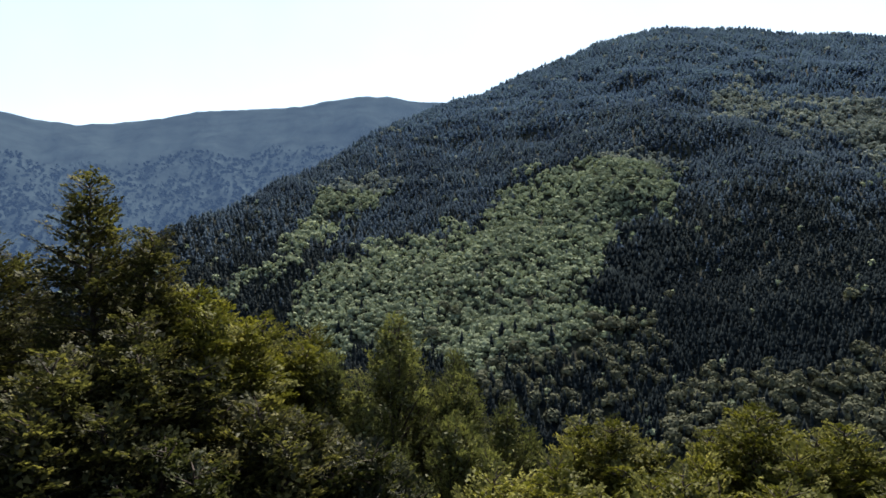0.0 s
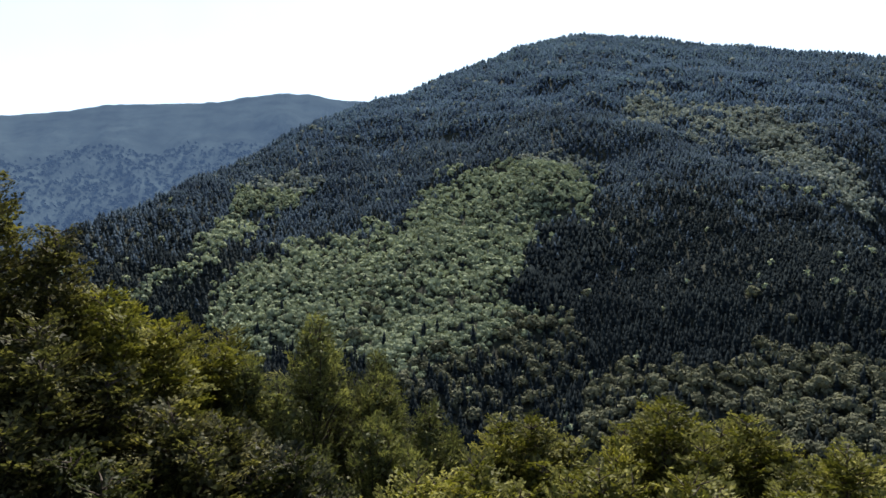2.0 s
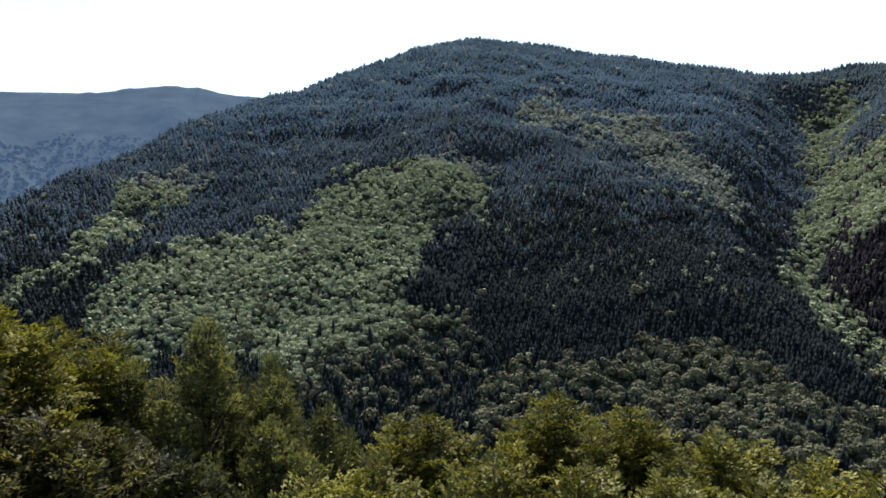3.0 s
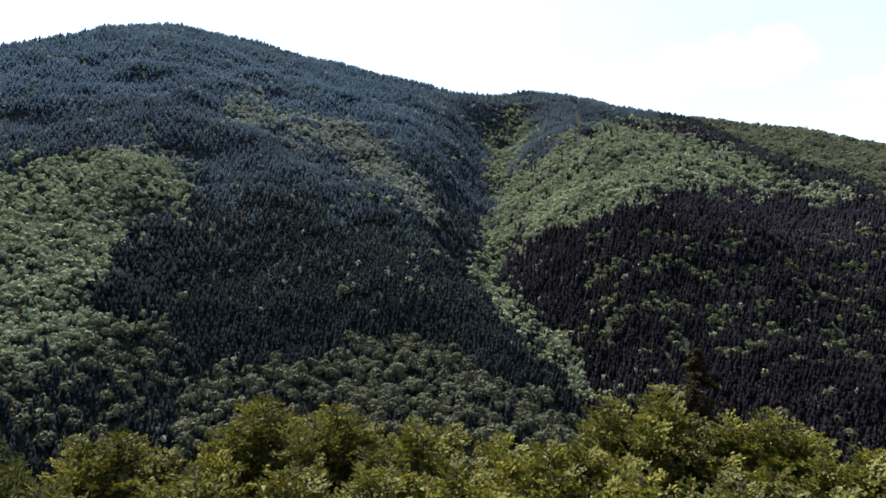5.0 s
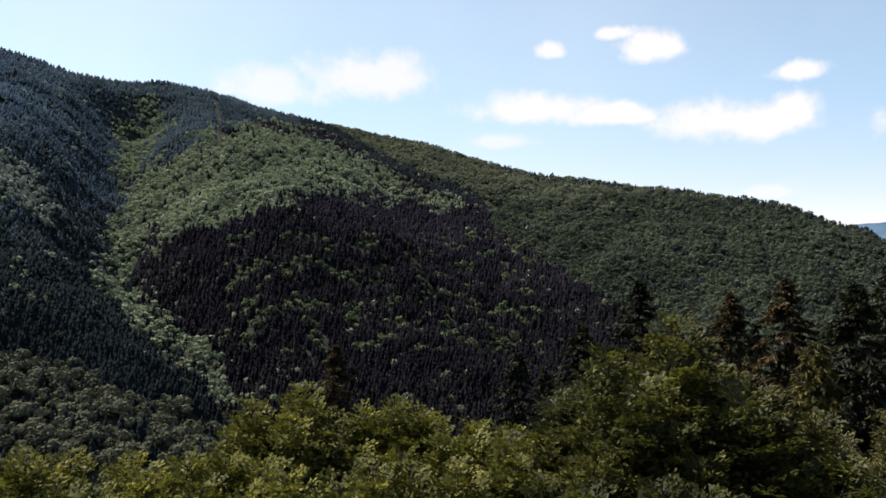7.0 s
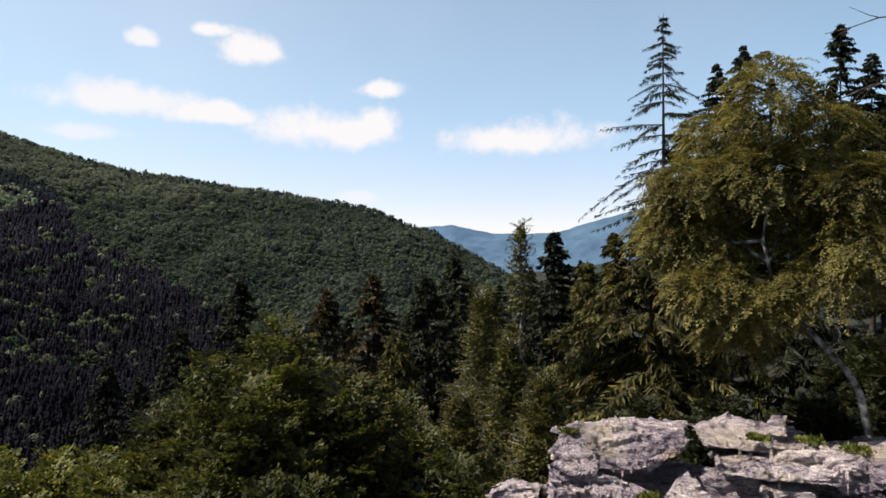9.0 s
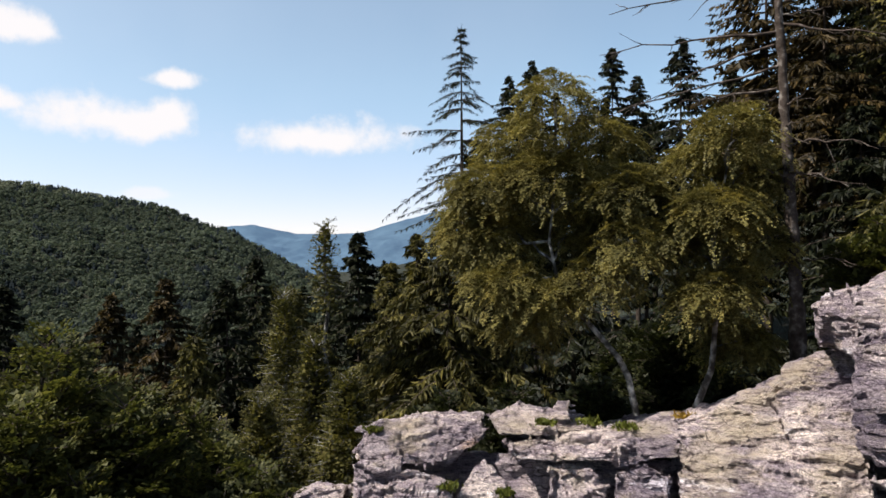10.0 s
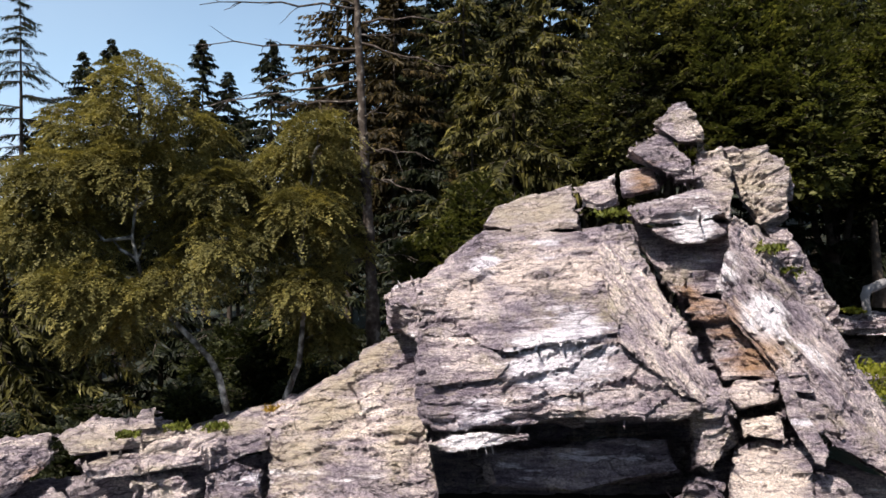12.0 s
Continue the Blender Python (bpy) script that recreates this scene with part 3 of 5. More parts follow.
def bent(rng, a, b, n=6, sag=0.0, jitter=0.03):
    """Points from a to b with a bend."""
    a, b = np.asarray(a, float), np.asarray(b, float)
    t = np.linspace(0, 1, n)[:, None]
    p = a + (b - a) * t
    p[:, 2] += (np.sin(t[:, 0] * math.pi) * sag)
    p[1:-1] += rng.normal(0, jitter, (n - 2, 3)) * np.linalg.norm(b - a)
    return p


def leaves(centres, along, up, length, width, rng):
    """One leaf a row: a small pointed blade at each centre, pointing along, its face towards up."""
    n = len(centres)
    along = along / (np.linalg.norm(along, axis=1)[:, None] + 1e-9)
    side = np.cross(along, up)
    side /= np.linalg.norm(side, axis=1)[:, None] + 1e-9
    L, W = (length * rng.uniform(0.7, 1.25, n))[:, None], (width * rng.uniform(0.7, 1.25, n))[:, None]
    v = np.stack([centres - side * W * 0.5, centres + along * L * 0.35 + side * W * 0.65, centres + along * L], 1).reshape(-1, 3)
    return v, np.arange(3 * n).reshape(-1, 3)


def unit(rng, n):
    d = rng.normal(size=(n, 3))
    return d / np.linalg.norm(d, axis=1)[:, None]


def sprays(rng, lobes, count, per, reach, leaf, lift=0.25, droop=0.0, shell=0.55):
    """Leaf sprays over the outer part of each lobe (x, y, z, radius, height): flat fans that point outwards."""
    lobes = np.asarray(lobes)
    weight = lobes[:, 3] ** 2
    pick = rng.choice(len(lobes), count, p=weight / weight.sum())
    d = unit(rng, count)
    d[:, 2] = d[:, 2] * 0.9 + 0.18
    d /= np.linalg.norm(d, axis=1)[:, None]
    q = shell + (1 - shell) * rng.uniform(0, 1, count) ** 0.6
    rad = np.stack([lobes[pick, 3], lobes[pick, 3], lobes[pick, 4]], -1)
    root = lobes[pick, :3] + d * rad * q[:, None]
    out = d * [1, 1, 0.5] + [0, 0, lift] + rng.normal(0, 0.25, (count, 3))
    out /= np.linalg.norm(out, axis=1)[:, None]
    face = np.array([0, 0, 1.0]) + rng.normal(0, 0.35, (count, 3)) + d * 0.2
    side = np.cross(out, face)
    side /= np.linalg.norm(side, axis=1)[:, None]
    u = rng.uniform(0.05, 1, (count, per))
    v = rng.uniform(-1, 1, (count, per)) * (1.05 - u) * 0.55
    size = reach * rng.uniform(0.6, 1.3, count)[:, None]
    c = root[:, None] + out[:, None] * (u * size)[..., None] + side[:, None] * (v * size)[..., None]
    c[..., 2] -= droop * u ** 2 * size
    along = out[:, None] + side[:, None] * (v * 1.4)[..., None] + rng.normal(0, 0.25, (count, per, 3))
    along[..., 2] -= droop * u
    upv = np.repeat(face[:, None], per, 1) + rng.normal(0, 0.17, (count, per, 3))
    return leaves(c.reshape(-1, 3), along.reshape(-1, 3), upv.reshape(-1, 3), leaf[0], leaf[1], rng)


def crown_boughs(rng, h, start, radius, n, leaf, peak, steep, thick):
    """Boughs of a crown as wood and leaves: each bough a flat fan of side twigs with leaves set along them in two rows."""
    wood, roots, ways, faces = [], [], [], []
    for k in range(n):
        t = (k + rng.uniform(0, 1)) / n
        wide = radius * max(0.12, (1 - t ** (1 / peak)) ** 0.65) * (1 - 0.35 * max(0.0, 0.25 - t) / 0.25)
        rise = radians(steep[0] + (steep[1] - steep[0]) * t + rng.normal(0, 9))
        long = max(0.45, min(wide * rng.uniform(0.72, 1.22) / max(math.cos(rise), 0.45), radius * 1.25))
        a = k * 2.4 + rng.uniform(-0.6, 0.6)
        d = np.array([math.cos(a) * math.cos(rise), math.sin(a) * math.cos(rise), math.sin(rise)])
        tip = start + (h - start) * (0.04 + 0.96 * t)
        root = np.array([0.0, 0.0, max(tip - long * d[2], 0.3)])
        out = max(0.0, wide * rng.uniform(0.75, 1.05) - long * math.cos(rise))
        root[:2] += d[:2] / (np.hypot(*d[:2]) + 1e-9) * out
        side = np.cross(d, (0, 0, 1.0))
        side /= np.linalg.norm(side) + 1e-9
        flat = np.cross(side, d)
        turn = rng.normal(0, 0.3)
        side, flat = side * math.cos(turn) + flat * math.sin(turn), flat * math.cos(turn) - side * math.sin(turn)
        sag = rng.uniform(0.02, 0.2)
        s = np.linspace(0, 1, 5)[:, None]
        path = root + d * long * s - np.array([0, 0, sag * long]) * s ** 2
        if out > 0.1:
            path = np.concatenate([[[0, 0, max(root[2] - out * 0.7, 0.2)]], path])
        wood.append(tube(path, np.linspace(0.012 + 0.012 * long, 0.004, len(path)), 4))
        m = max(6, int(long / thick))
        u = 0.18 + 0.82 * (np.arange(m) + rng.uniform(0, 1, m)) / m
        sgn = np.where(np.arange(m) % 2, 1.0, -1.0)
        span = (0.13 + 0.5 * (1.05 - u)) * min(1.0, 0.45 + 0.4 * long) * rng.uniform(0.7, 1.2, m)
        foot = root + d * long * u[:, None] - np.array([0, 0, sag * long]) * u[:, None] ** 2
        way = d * 0.8 + side * (sgn * rng.uniform(0.5, 0.95, m))[:, None] + rng.normal(0, 0.12, (m, 3))
        way /= np.linalg.norm(way, axis=1)[:, None]
        q = np.maximum(4, (span / 0.042).astype(int))
        i = np.repeat(np.arange(m), q)
        v = rng.uniform(0.05, 1.0, len(i))
        across = np.cross(way[i], flat)
        lay = np.where(rng.uniform(size=len(i)) < 0.5, 1.0, -1.0)[:, None]
        c = foot[i] + way[i] * (v * span[i])[:, None] - np.array([0, 0, 0.12]) * (v ** 2 * span[i])[:, None] + flat * rng.normal(0, 0.025, len(i))[:, None]
        roots.append(c)
        ways.append(way[i] * 0.75 + across * lay * rng.uniform(0.3, 0.9, len(i))[:, None])
        faces.append(flat + rng.normal(0, 0.28, (len(i), 3)))
    outer = leaves(*(np.concatenate(g) for g in (roots, ways, faces)), leaf[0], leaf[1], rng)
    # broad clusters of shade leaves round the stem
    m = n * 20
    t = rng.uniform(0, 0.93, m)
    q = radius * (1 - t ** (1 / peak)) ** 0.65 * 0.66 * np.sqrt(rng.uniform(0, 1, m))
    a = rng.uniform(0, 6.283, m)
    c = np.stack([q * np.cos(a), q * np.sin(a), start + (h - start) * t - 0.1], -1)
    inner = leaves(c, rng.normal(0, 1, (m, 3)), rng.normal(0, 0.6, (m, 3)) + [0, 0, 1], 0.13, 0.105, rng)
    return wood, *joined([outer, inner])


def broad_tree(name, az, el, r, radius, mat, label, seed, kind="beech", low=0.35, count=130, leaf=(0.1, 0.07), peak=0.5, leaders=5, bark=None, group=""):
    rng = np.random.RandomState(seed)
    top = place(az, el, r)
    base = float(land(az, r)) - 0.2
    h = top.z - base
    ob = thing(name, (top.x, top.y, base), label, "tree", group)
    ob.rotation_euler = (0, 0, rng.uniform(0, 6.28))
    steep, thick = {"beech": ((-4, 42), 0.056), "larch": ((22, 74), 0.062), "birch": ((-20, 48), 0.075)}[kind]
    # leaders: the main stem and the limbs that carry heads of their own (shift, top below the main top, share of the width)
    heads = [(0.0, 0.0, 0.0, 0.72)]
    if kind != "birch":
        turn = rng.uniform(0, 6.28)
        for k in range(leaders - 1):
            q = turn + 6.283 * k / (leaders - 1) + rng.uniform(-0.4, 0.4)
            shift = radius * rng.uniform(0.42, 0.66)
            heads.append((shift * math.cos(q), shift * math.sin(q), radius * rng.uniform(0.1, 0.55), rng.uniform(0.46, 0.62)))
    wood, crowns = [], []
    for x, y, below, share in heads:
        top_z, wide = h - below, radius * (share if len(heads) > 1 else 1.0)
        start = max(h * low, h - radius * (4 if bark else 2.4) - below * 0.3)
        boughs, v, f = crown_boughs(rng, top_z, start, wide, int(count * share * (0.95 if len(heads) > 1 else 1.35)), leaf, peak, steep, thick)
        foot = np.array([0, 0, 0 if not x else max(start - radius * 0.7, h * 0.12)])
        limb = bent(rng, foot, (x, y, top_z - wide * 0.25), 9, 0, 0.012)
        limb[:, :2] = foot[:2] + (np.array([x, y]) - foot[:2]) * np.linspace(0, 1, 9)[:, None] ** 0.7 + (limb[:, :2] - (foot[:2] + (np.array([x, y]) - foot[:2]) * np.linspace(0, 1, 9)[:, None]))
        wood.append(tube(limb, np.linspace((0.05 + h * 0.012) * (1 if not x else 0.6), 0.012, 9), 7))
        wood += [(w + [x, y, 0], g) for w, g in boughs]
        crowns.append((v + [x, y, 0], f))
    hang("trunk", raw_mesh("trunk", *joined(wood), bark or M_BARK, True), ob)
    hang("crown", raw_mesh("crown", *joined(crowns), mat), ob)
    return ob


TALL = {}


def spruce(name, az, el, r, radius, mat, label, seed, gaps=0.0, droop=0.35, crown=9.0, spacing=0.33, twigs=44, fat=0.045, bark=None, group=""):
    """A spruce: straight trunk, whorls of sagging boughs, each a comb of thin hanging needle twigs. crown: metres of the top that bear boughs."""
    rng = np.random.RandomState(seed)
    top = place(az, el, r)
    base = float(land(az, r)) - 0.2
    h = top.z - base
    ob = thing(name, (top.x, top.y, base), label, "tree", group)
    wood = [tube([(0, 0, z) for z in np.linspace(0, h - 0.25, 8)], np.linspace(0.04 + h * 0.008, 0.01, 8), 7)]
    crown = min(crown, h * 0.92)
    z, cs, als, lns = h - 0.1, [], [], []
    while z > h - crown:
        down = h - z
        reach = min(radius, 0.1 + 0.55 * down ** 0.95)
        for j in range(rng.randint(4, 7)):
            if rng.uniform() < gaps and down > 0.6:
                continue
            a = rng.uniform(0, 6.28)
            L = reach * rng.uniform(0.6, 1.15) * (rng.uniform(0.45, 1.15) if gaps > 0.2 else 1.0)
            hung = droop * (rng.uniform(0.4, 1.7) if gaps > 0.2 else 1.0)
            d = np.array([math.cos(a), math.sin(a), 0])
            s = np.linspace(0, 1, 6)
            path = d[None] * (s * L)[:, None]
            path[:, 2] = z + 0.15 * L * s - hung * L * s ** 1.5 + 0.12 * L * np.clip(s - 0.7, 0, 1)
            wood.append(tube(path[::2], np.linspace(0.012 + 0.008 * L, 0.005, 3), 3))
            m = int(twigs * (0.3 + 0.7 * L / radius))
            u = rng.uniform(0.08, 1.0, m)
            cs.append(np.stack([np.interp(u, s, path[:, i]) for i in range(3)], -1))
            side = np.cross(d, (0, 0, 1))
            sgn = rng.choice([-1, 1], m)[:, None]
            als.append(d * 0.55 + side * sgn * rng.uniform(0.2, 0.9, (m, 1)) + np.array([0, 0, -1.0]) * rng.uniform(0.1, 0.5 + droop * 2.2, (m, 1)) + rng.normal(0, 0.15, (m, 3)))
            lns.append(((1.15 - u) * 0.1 * L + 0.17) * (0.62 if gaps > 0.2 else 1.0))
        z -= spacing * rng.uniform(0.7, 1.3) * (0.5 if down < 1.5 else 1)
    # the leader
    cs.append(np.stack([np.zeros(14), np.zeros(14), np.linspace(h - 0.7, h - 0.12, 14)], -1))
    als.append(rng.normal(0, 0.5, (14, 3)) + [0, 0, 0.6])
    lns.append(np.full(14, 0.16))
    hang("trunk", raw_mesh("trunk", *joined(wood), bark or M_BARK, True), ob)
    c, al, ln_ = (np.concatenate(g) for g in (cs, als, lns))
    up = rng.normal(0, 1, c.shape) + [0, 0, 0.6]
    hang("crown", raw_mesh("crown", *leaves(c, al, up, ln_ * 1.3, fat + ln_ * 0.16, rng), mat), ob)
    TALL[ob.name] = h
    return ob


# ---- trees on the slope below the look-out ----
BEECH_TALL = "tall sunlit beech with open layered sprays above the slope"
BEECH = "yellow-green beech crown on the slope below the rock"
BEECH_DEEP = "dense deep green beech with layered boughs, some copies darkened for shade"
LARCH = "feathery olive-green young larch among beeches"
TREES_WEST = [
    ("beech_tree", -27.0, 5.8, 16, 2.2, "t", 1),
    ("beech_tree", -34.0, 3.0, 17, 2.0, "t", 2),
    ("beech_tree", -19.6, -2.8, 15, 1.5, "b", 3),
    ("beech_tree", -14.6, -5.2, 18, 2.1, "b", 4),
    ("beech_tree", -24.0, -4.5, 13.5, 1.8, "t", 5),
    ("larch_tree", -4.0, -5.4, 18, 2.3, "l", 6),
    ("larch_tree", -9.3, -8.6, 17, 1.5, "l", 7),
    ("larch_tree", 1.0, -8.6, 18.5, 1.2, "l", 8),
    ("beech_tree", 5.2, -12.6, 16, 1.5, "l", 9),
    ("beech_tree", -29.5, -7.0, 12.5, 1.7, "t", 23),
    ("beech_tree", -15.0, -11.5, 12.5, 1.6, "t", 24),
    ("beech_tree", -6.0, -15.5, 12.5, 1.5, "w", 25),
    ("beech_tree", 9.0, -16.6, 13, 1.4, "b", 26),
]
TREES_MIDDLE = [
    ("beech_tree", 13.6, -13.7, 17, 1.7, "b", 10),
    ("beech_tree", 24.4, -12.0, 17, 2.0, "b", 11),
    ("beech_tree", 30.0, -12.7, 18, 1.5, "b", 12),
    ("beech_tree", 36.6, -14.1, 16, 1.6, "b", 13),
    ("beech_tree", 43.5, -15.2, 18, 2.0, "b", 14),
    ("beech_tree", 19.0, -17.0, 13, 1.4, "b", 27),
    ("beech_tree", 33.0, -17.5, 13, 1.5, "b", 30),
]
TREES_LOW = [
    ("beech_tree", -33.0, -13.0, 12, 1.6, "w", 41), ("beech_tree", -22.0, -14.0, 11.5, 1.5, "w", 42), ("beech_tree", -10.0, -14.0, 14.5, 1.5, "t", 43),
    ("larch_tree", 0.5, -13.5, 15, 1.5, "l", 44), ("beech_tree", 4.0, -17.5, 12.5, 1.5, "b", 45), ("beech_tree", 26.0, -17.0, 13, 1.5, "b", 46),
    ("beech_tree", 40.0, -17.0, 14, 1.6, "b", 47), ("beech_tree", 55.0, -17.0, 13.5, 1.5, "b", 48), ("beech_tree", 69.0, -17.0, 13, 1.4, "b", 49),
    ("beech_tree", 88.0, -15.0, 12, 1.5, "d", 50), ("beech_tree", 80.0, -16.0, 12, 1.4, "d", 51), ("beech_tree", 101.0, -16.5, 13, 1.2, "d", 52), ("beech_tree", 47.5, -15.6, 15.5, 1.5, "b", 53),
]
TREES_EAST = [
    ("beech_tree", 56.3, -10.9, 17, 2.2, "b", 15),
    ("beech_tree", 64.0, -12.2, 17, 1.6, "b", 16),
    ("beech_tree", 70.6, -13.7, 16, 1.3, "b", 17),
    ("beech_tree", 86.2, -4.9, 14, 2.2, "d", 18),
    ("beech_tree", 81.0, -9.2, 14.5, 1.5, "d", 19),
    ("beech_tree", 92.2, -9.6, 14.5, 1.4, "d", 20),
    ("beech_tree", 50.3, -15.6, 15, 1.3, "b", 21),
    ("beech_tree", 76.0, -14.4, 14, 1.3, "b", 22),
    ("beech_tree", 97.5, -14.0, 14, 1.0, "d", 28),
    ("beech_tree", 62.0, -17.0, 13, 1.5, "b", 29),
]
# Kind w has leaves darkened for shadow; t has the backlit shade tone.
KINDS = {"t": (M_BEECH_SHADE, BEECH_TALL), "b": (M_BEECH, BEECH), "w": (M_BEECH_SHADOW, BEECH_DEEP), "d": (M_BEECH_DEEP, BEECH_DEEP), "l": (M_LARCH, LARCH)}
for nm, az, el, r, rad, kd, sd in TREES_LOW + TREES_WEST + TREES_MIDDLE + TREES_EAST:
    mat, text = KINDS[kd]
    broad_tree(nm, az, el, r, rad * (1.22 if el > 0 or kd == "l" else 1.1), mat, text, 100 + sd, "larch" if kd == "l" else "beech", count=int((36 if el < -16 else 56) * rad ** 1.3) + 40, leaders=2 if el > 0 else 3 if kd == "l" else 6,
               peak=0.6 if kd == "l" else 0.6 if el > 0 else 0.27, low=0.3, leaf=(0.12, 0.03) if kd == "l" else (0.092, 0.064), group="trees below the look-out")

SPRUCES_SLOPE = [
    (58.9, -7.9, 42, 2.8, "r"), (73.9, -8.4, 38, 3.2, "s"), (83.5, -2.4, 34, 3.2, "s"), (90.3, -3.2, 32, 2.8, "r"), (94.0, -2.1, 31, 2.8, "r"),
    (98.5, -2.3, 29, 3.0, "s"), (100.7, -0.4, 34, 3.2, "s"), (103.6, -3.0, 26, 2.4, "g"), (108.9, 1.4, 30, 2.2, "s"), (111.5, -1.0, 24, 2.8, "g"),
    (105.5, -6.0, 22, 2.0, "g"), (79.0, -6.0, 36, 2.8, "s"), (88.0, -6.0, 27, 2.8, "s"), (96.0, -6.5, 24, 2.5, "g"),
]
SPRUCES_HILL = [
    (154.6, 18.5, 17.5, 2.3, "g"), (151.2, 14.0, 18.5, 1.9, "g"), (158.5, 13.0, 19.5, 2.0, "g"), (141.0, 24.0, 28, 3.4, "r"), (171.0, 9.0, 20, 2.2, "s"), (175.0, 7.0, 19.5, 2.2, "s"), (178.5, 8.0, 20.5, 2.2, "s"), (182.5, 8.0, 20, 2.2, "s"), (138.6, 13.5, 34, 2.6, "s"),
    (113.8, 1.4, 22, 2.6, "g"), (116.4, 3.2, 21, 2.6, "g"), (121.4, 13.9, 46, 2.8, "s"), (123.3, 15.0, 50, 2.6, "s"), (129.7, 15.6, 42, 2.8, "s"),
    (131.6, 13.4, 44, 2.6, "s"), (134.9, 15.9, 36, 3.0, "s"), (144.8, 21.0, 26, 3.2, "r"), (150.5, 24.0, 28, 3.4, "g"), (157.0, 25.0, 30, 3.6, "g"),
    (163.0, 24.0, 32, 3.6, "g"), (170.0, 25.0, 32, 3.6, "s"), (177.0, 25.0, 30, 3.6, "s"), (184.0, 25.0, 30, 3.6, "s"), (139.5, 9.0, 22, 2.4, "s"),
    (126.5, 6.0, 22, 2.6, "s"), (121.0, 4.5, 22, 2.4, "g"), (133.0, 6.0, 21, 2.4, "s"), (147.0, 10.0, 19, 2.0, "s"), (154.0, 12.0, 22, 2.4, "g"),
    (161.0, 14.0, 21, 2.2, "g"), (181.0, 12.0, 26, 2.6, "s"),
]
LOOKS = {"s": (M_SPRUCE, "dark green spruce with sagging boughs"), "g": (M_SPRUCE_GOLD, "olive-gold spruce with drooping hung boughs"),
         "r": (M_SPRUCE_RUST, "spruce with rust-brown tinged tip")}
for i, (az, el, r, rad, kd) in enumerate(SPRUCES_SLOPE + SPRUCES_HILL):
    mat, text = LOOKS[kd]
    spruce("spruce_tree", az, el, r, rad, mat, text, 300 + i, 0.05, 0.55 if kd == "g" else 0.38, crown=14 if az < 118 else 10, spacing=0.3 if az < 118 else 0.36, twigs=110 if r < 28 else 80 if az < 118 else 64, fat=0.036 if r < 28 else 0.07, group="spruces of the slope")


def repeat_tree(ob, az, el, r, turn):
    """A copy of a tree, turned and scaled so that its top stands at el."""
    h = TALL[ob.name]
    base = float(land(az, r)) - 0.2
    p = place(az, el, r)
    k = (p.z - base) / h
    copy_thing(ob, Matrix.Translation((p.x, p.y, base)) @ Matrix.Rotation(turn, 4, "Z") @ Matrix.Diagonal((k, k, k, 1)))


HILL_SHAPES = [spruce("spruce_tree", a, e, r, 3.4, M_SPRUCE, "tall dark spruce in the dense hillside wood", 380 + i, 0.03, 0.45, crown=12, spacing=0.5, twigs=60, fat=0.15, group="spruces of the hill")
               for i, (a, e, r) in enumerate([(147.5, 24, 30), (160.0, 26, 33), (173.5, 25, 31), (153.5, 26, 36)])]
hill = random.Random(5)
for az, top, far in [(97, -5, 70), (99.5, -4, 85), (102, -3, 60), (104.5, -3, 75), (107, -1.5, 60), (109.5, -1.5, 75), (111, -1.0, 50), (112.5, -2, 42), (115, 1.0, 45), (118, 1.5, 38),
                     (86, -5.5, 60), (92, -5.5, 55), (80, -7.5, 60), (76, -9.5, 50), (119.5, 3, 32), (123.5, 3.5, 34)]:
    repeat_tree(HILL_SHAPES[int(az) % 4], az, top, far, hill.uniform(0, 6.28))
for k in range(36):
    az = 119 + 70 * (k + hill.uniform(0, 0.9)) / 36
    far = hill.uniform(30, 60) if az > 137 else hill.uniform(40, 65)
    top = hill.uniform(20, 27) if az > 143 else hill.uniform(8.5, 12.5)
    repeat_tree(HILL_SHAPES[k % 4], az, top, far, hill.uniform(0, 6.28))
# the lone thin spruce over the ledge
spruce("spruce_tree", 117.5, 17.7, 23, 2.5, M_SPRUCE, "tall thin half-bare spruce with sparse drooping boughs", 360, 0.21, 0.45, crown=12, spacing=0.34, twigs=110, fat=0.004)


# ---- birches on the ledge ----
def birch(az, r, foot_el, line, lobes, label, seed, count):
    """line: points (heading, elevation) of the stem; lobes: (heading, elevation, half width, half height in degrees)."""
    rng = np.random.RandomState(seed)
    foot = place(az, foot_el, r)
    ob = thing("birch_tree", foot, label, "tree", "birches on the ledge")
    pts = [np.array(place(a, e, r)) - np.array(foot) for a, e in line]
    pts = np.array(pts)
    t = np.linspace(0, len(pts) - 1, 16)
    stem = np.stack([np.interp(t, range(len(pts)), pts[:, i]) for i in range(3)], -1)
    wood = [tube(stem, np.linspace(0.066, 0.008, 16), 8)]
    ls = []
    for a, e, w, h in lobes:
        c = np.array(place(a, e, r + rng.uniform(-0.6, 1.2))) - np.array(foot)
        ls.append((*c, r * radians(w) * 0.86, r * radians(h) * 0.86))
        k = np.argmin(np.linalg.norm(stem - (c - [0, 0, 0.5]), axis=1))
        wood.append(tube(bent(rng, stem[k], c, 6, 0.1, 0.05), np.linspace(0.035, 0.006, 6), 5))
    hang("trunk", raw_mesh("trunk", *joined(wood), M_BIRCH_BARK, True), ob)
    v, f = sprays(rng, ls, int(count * 1.15), 84, 0.46, (0.04, 0.029), 0.05, 0.6, 0.42)
    hang("crown", raw_mesh("crown", v, f, M_BIRCH), ob)


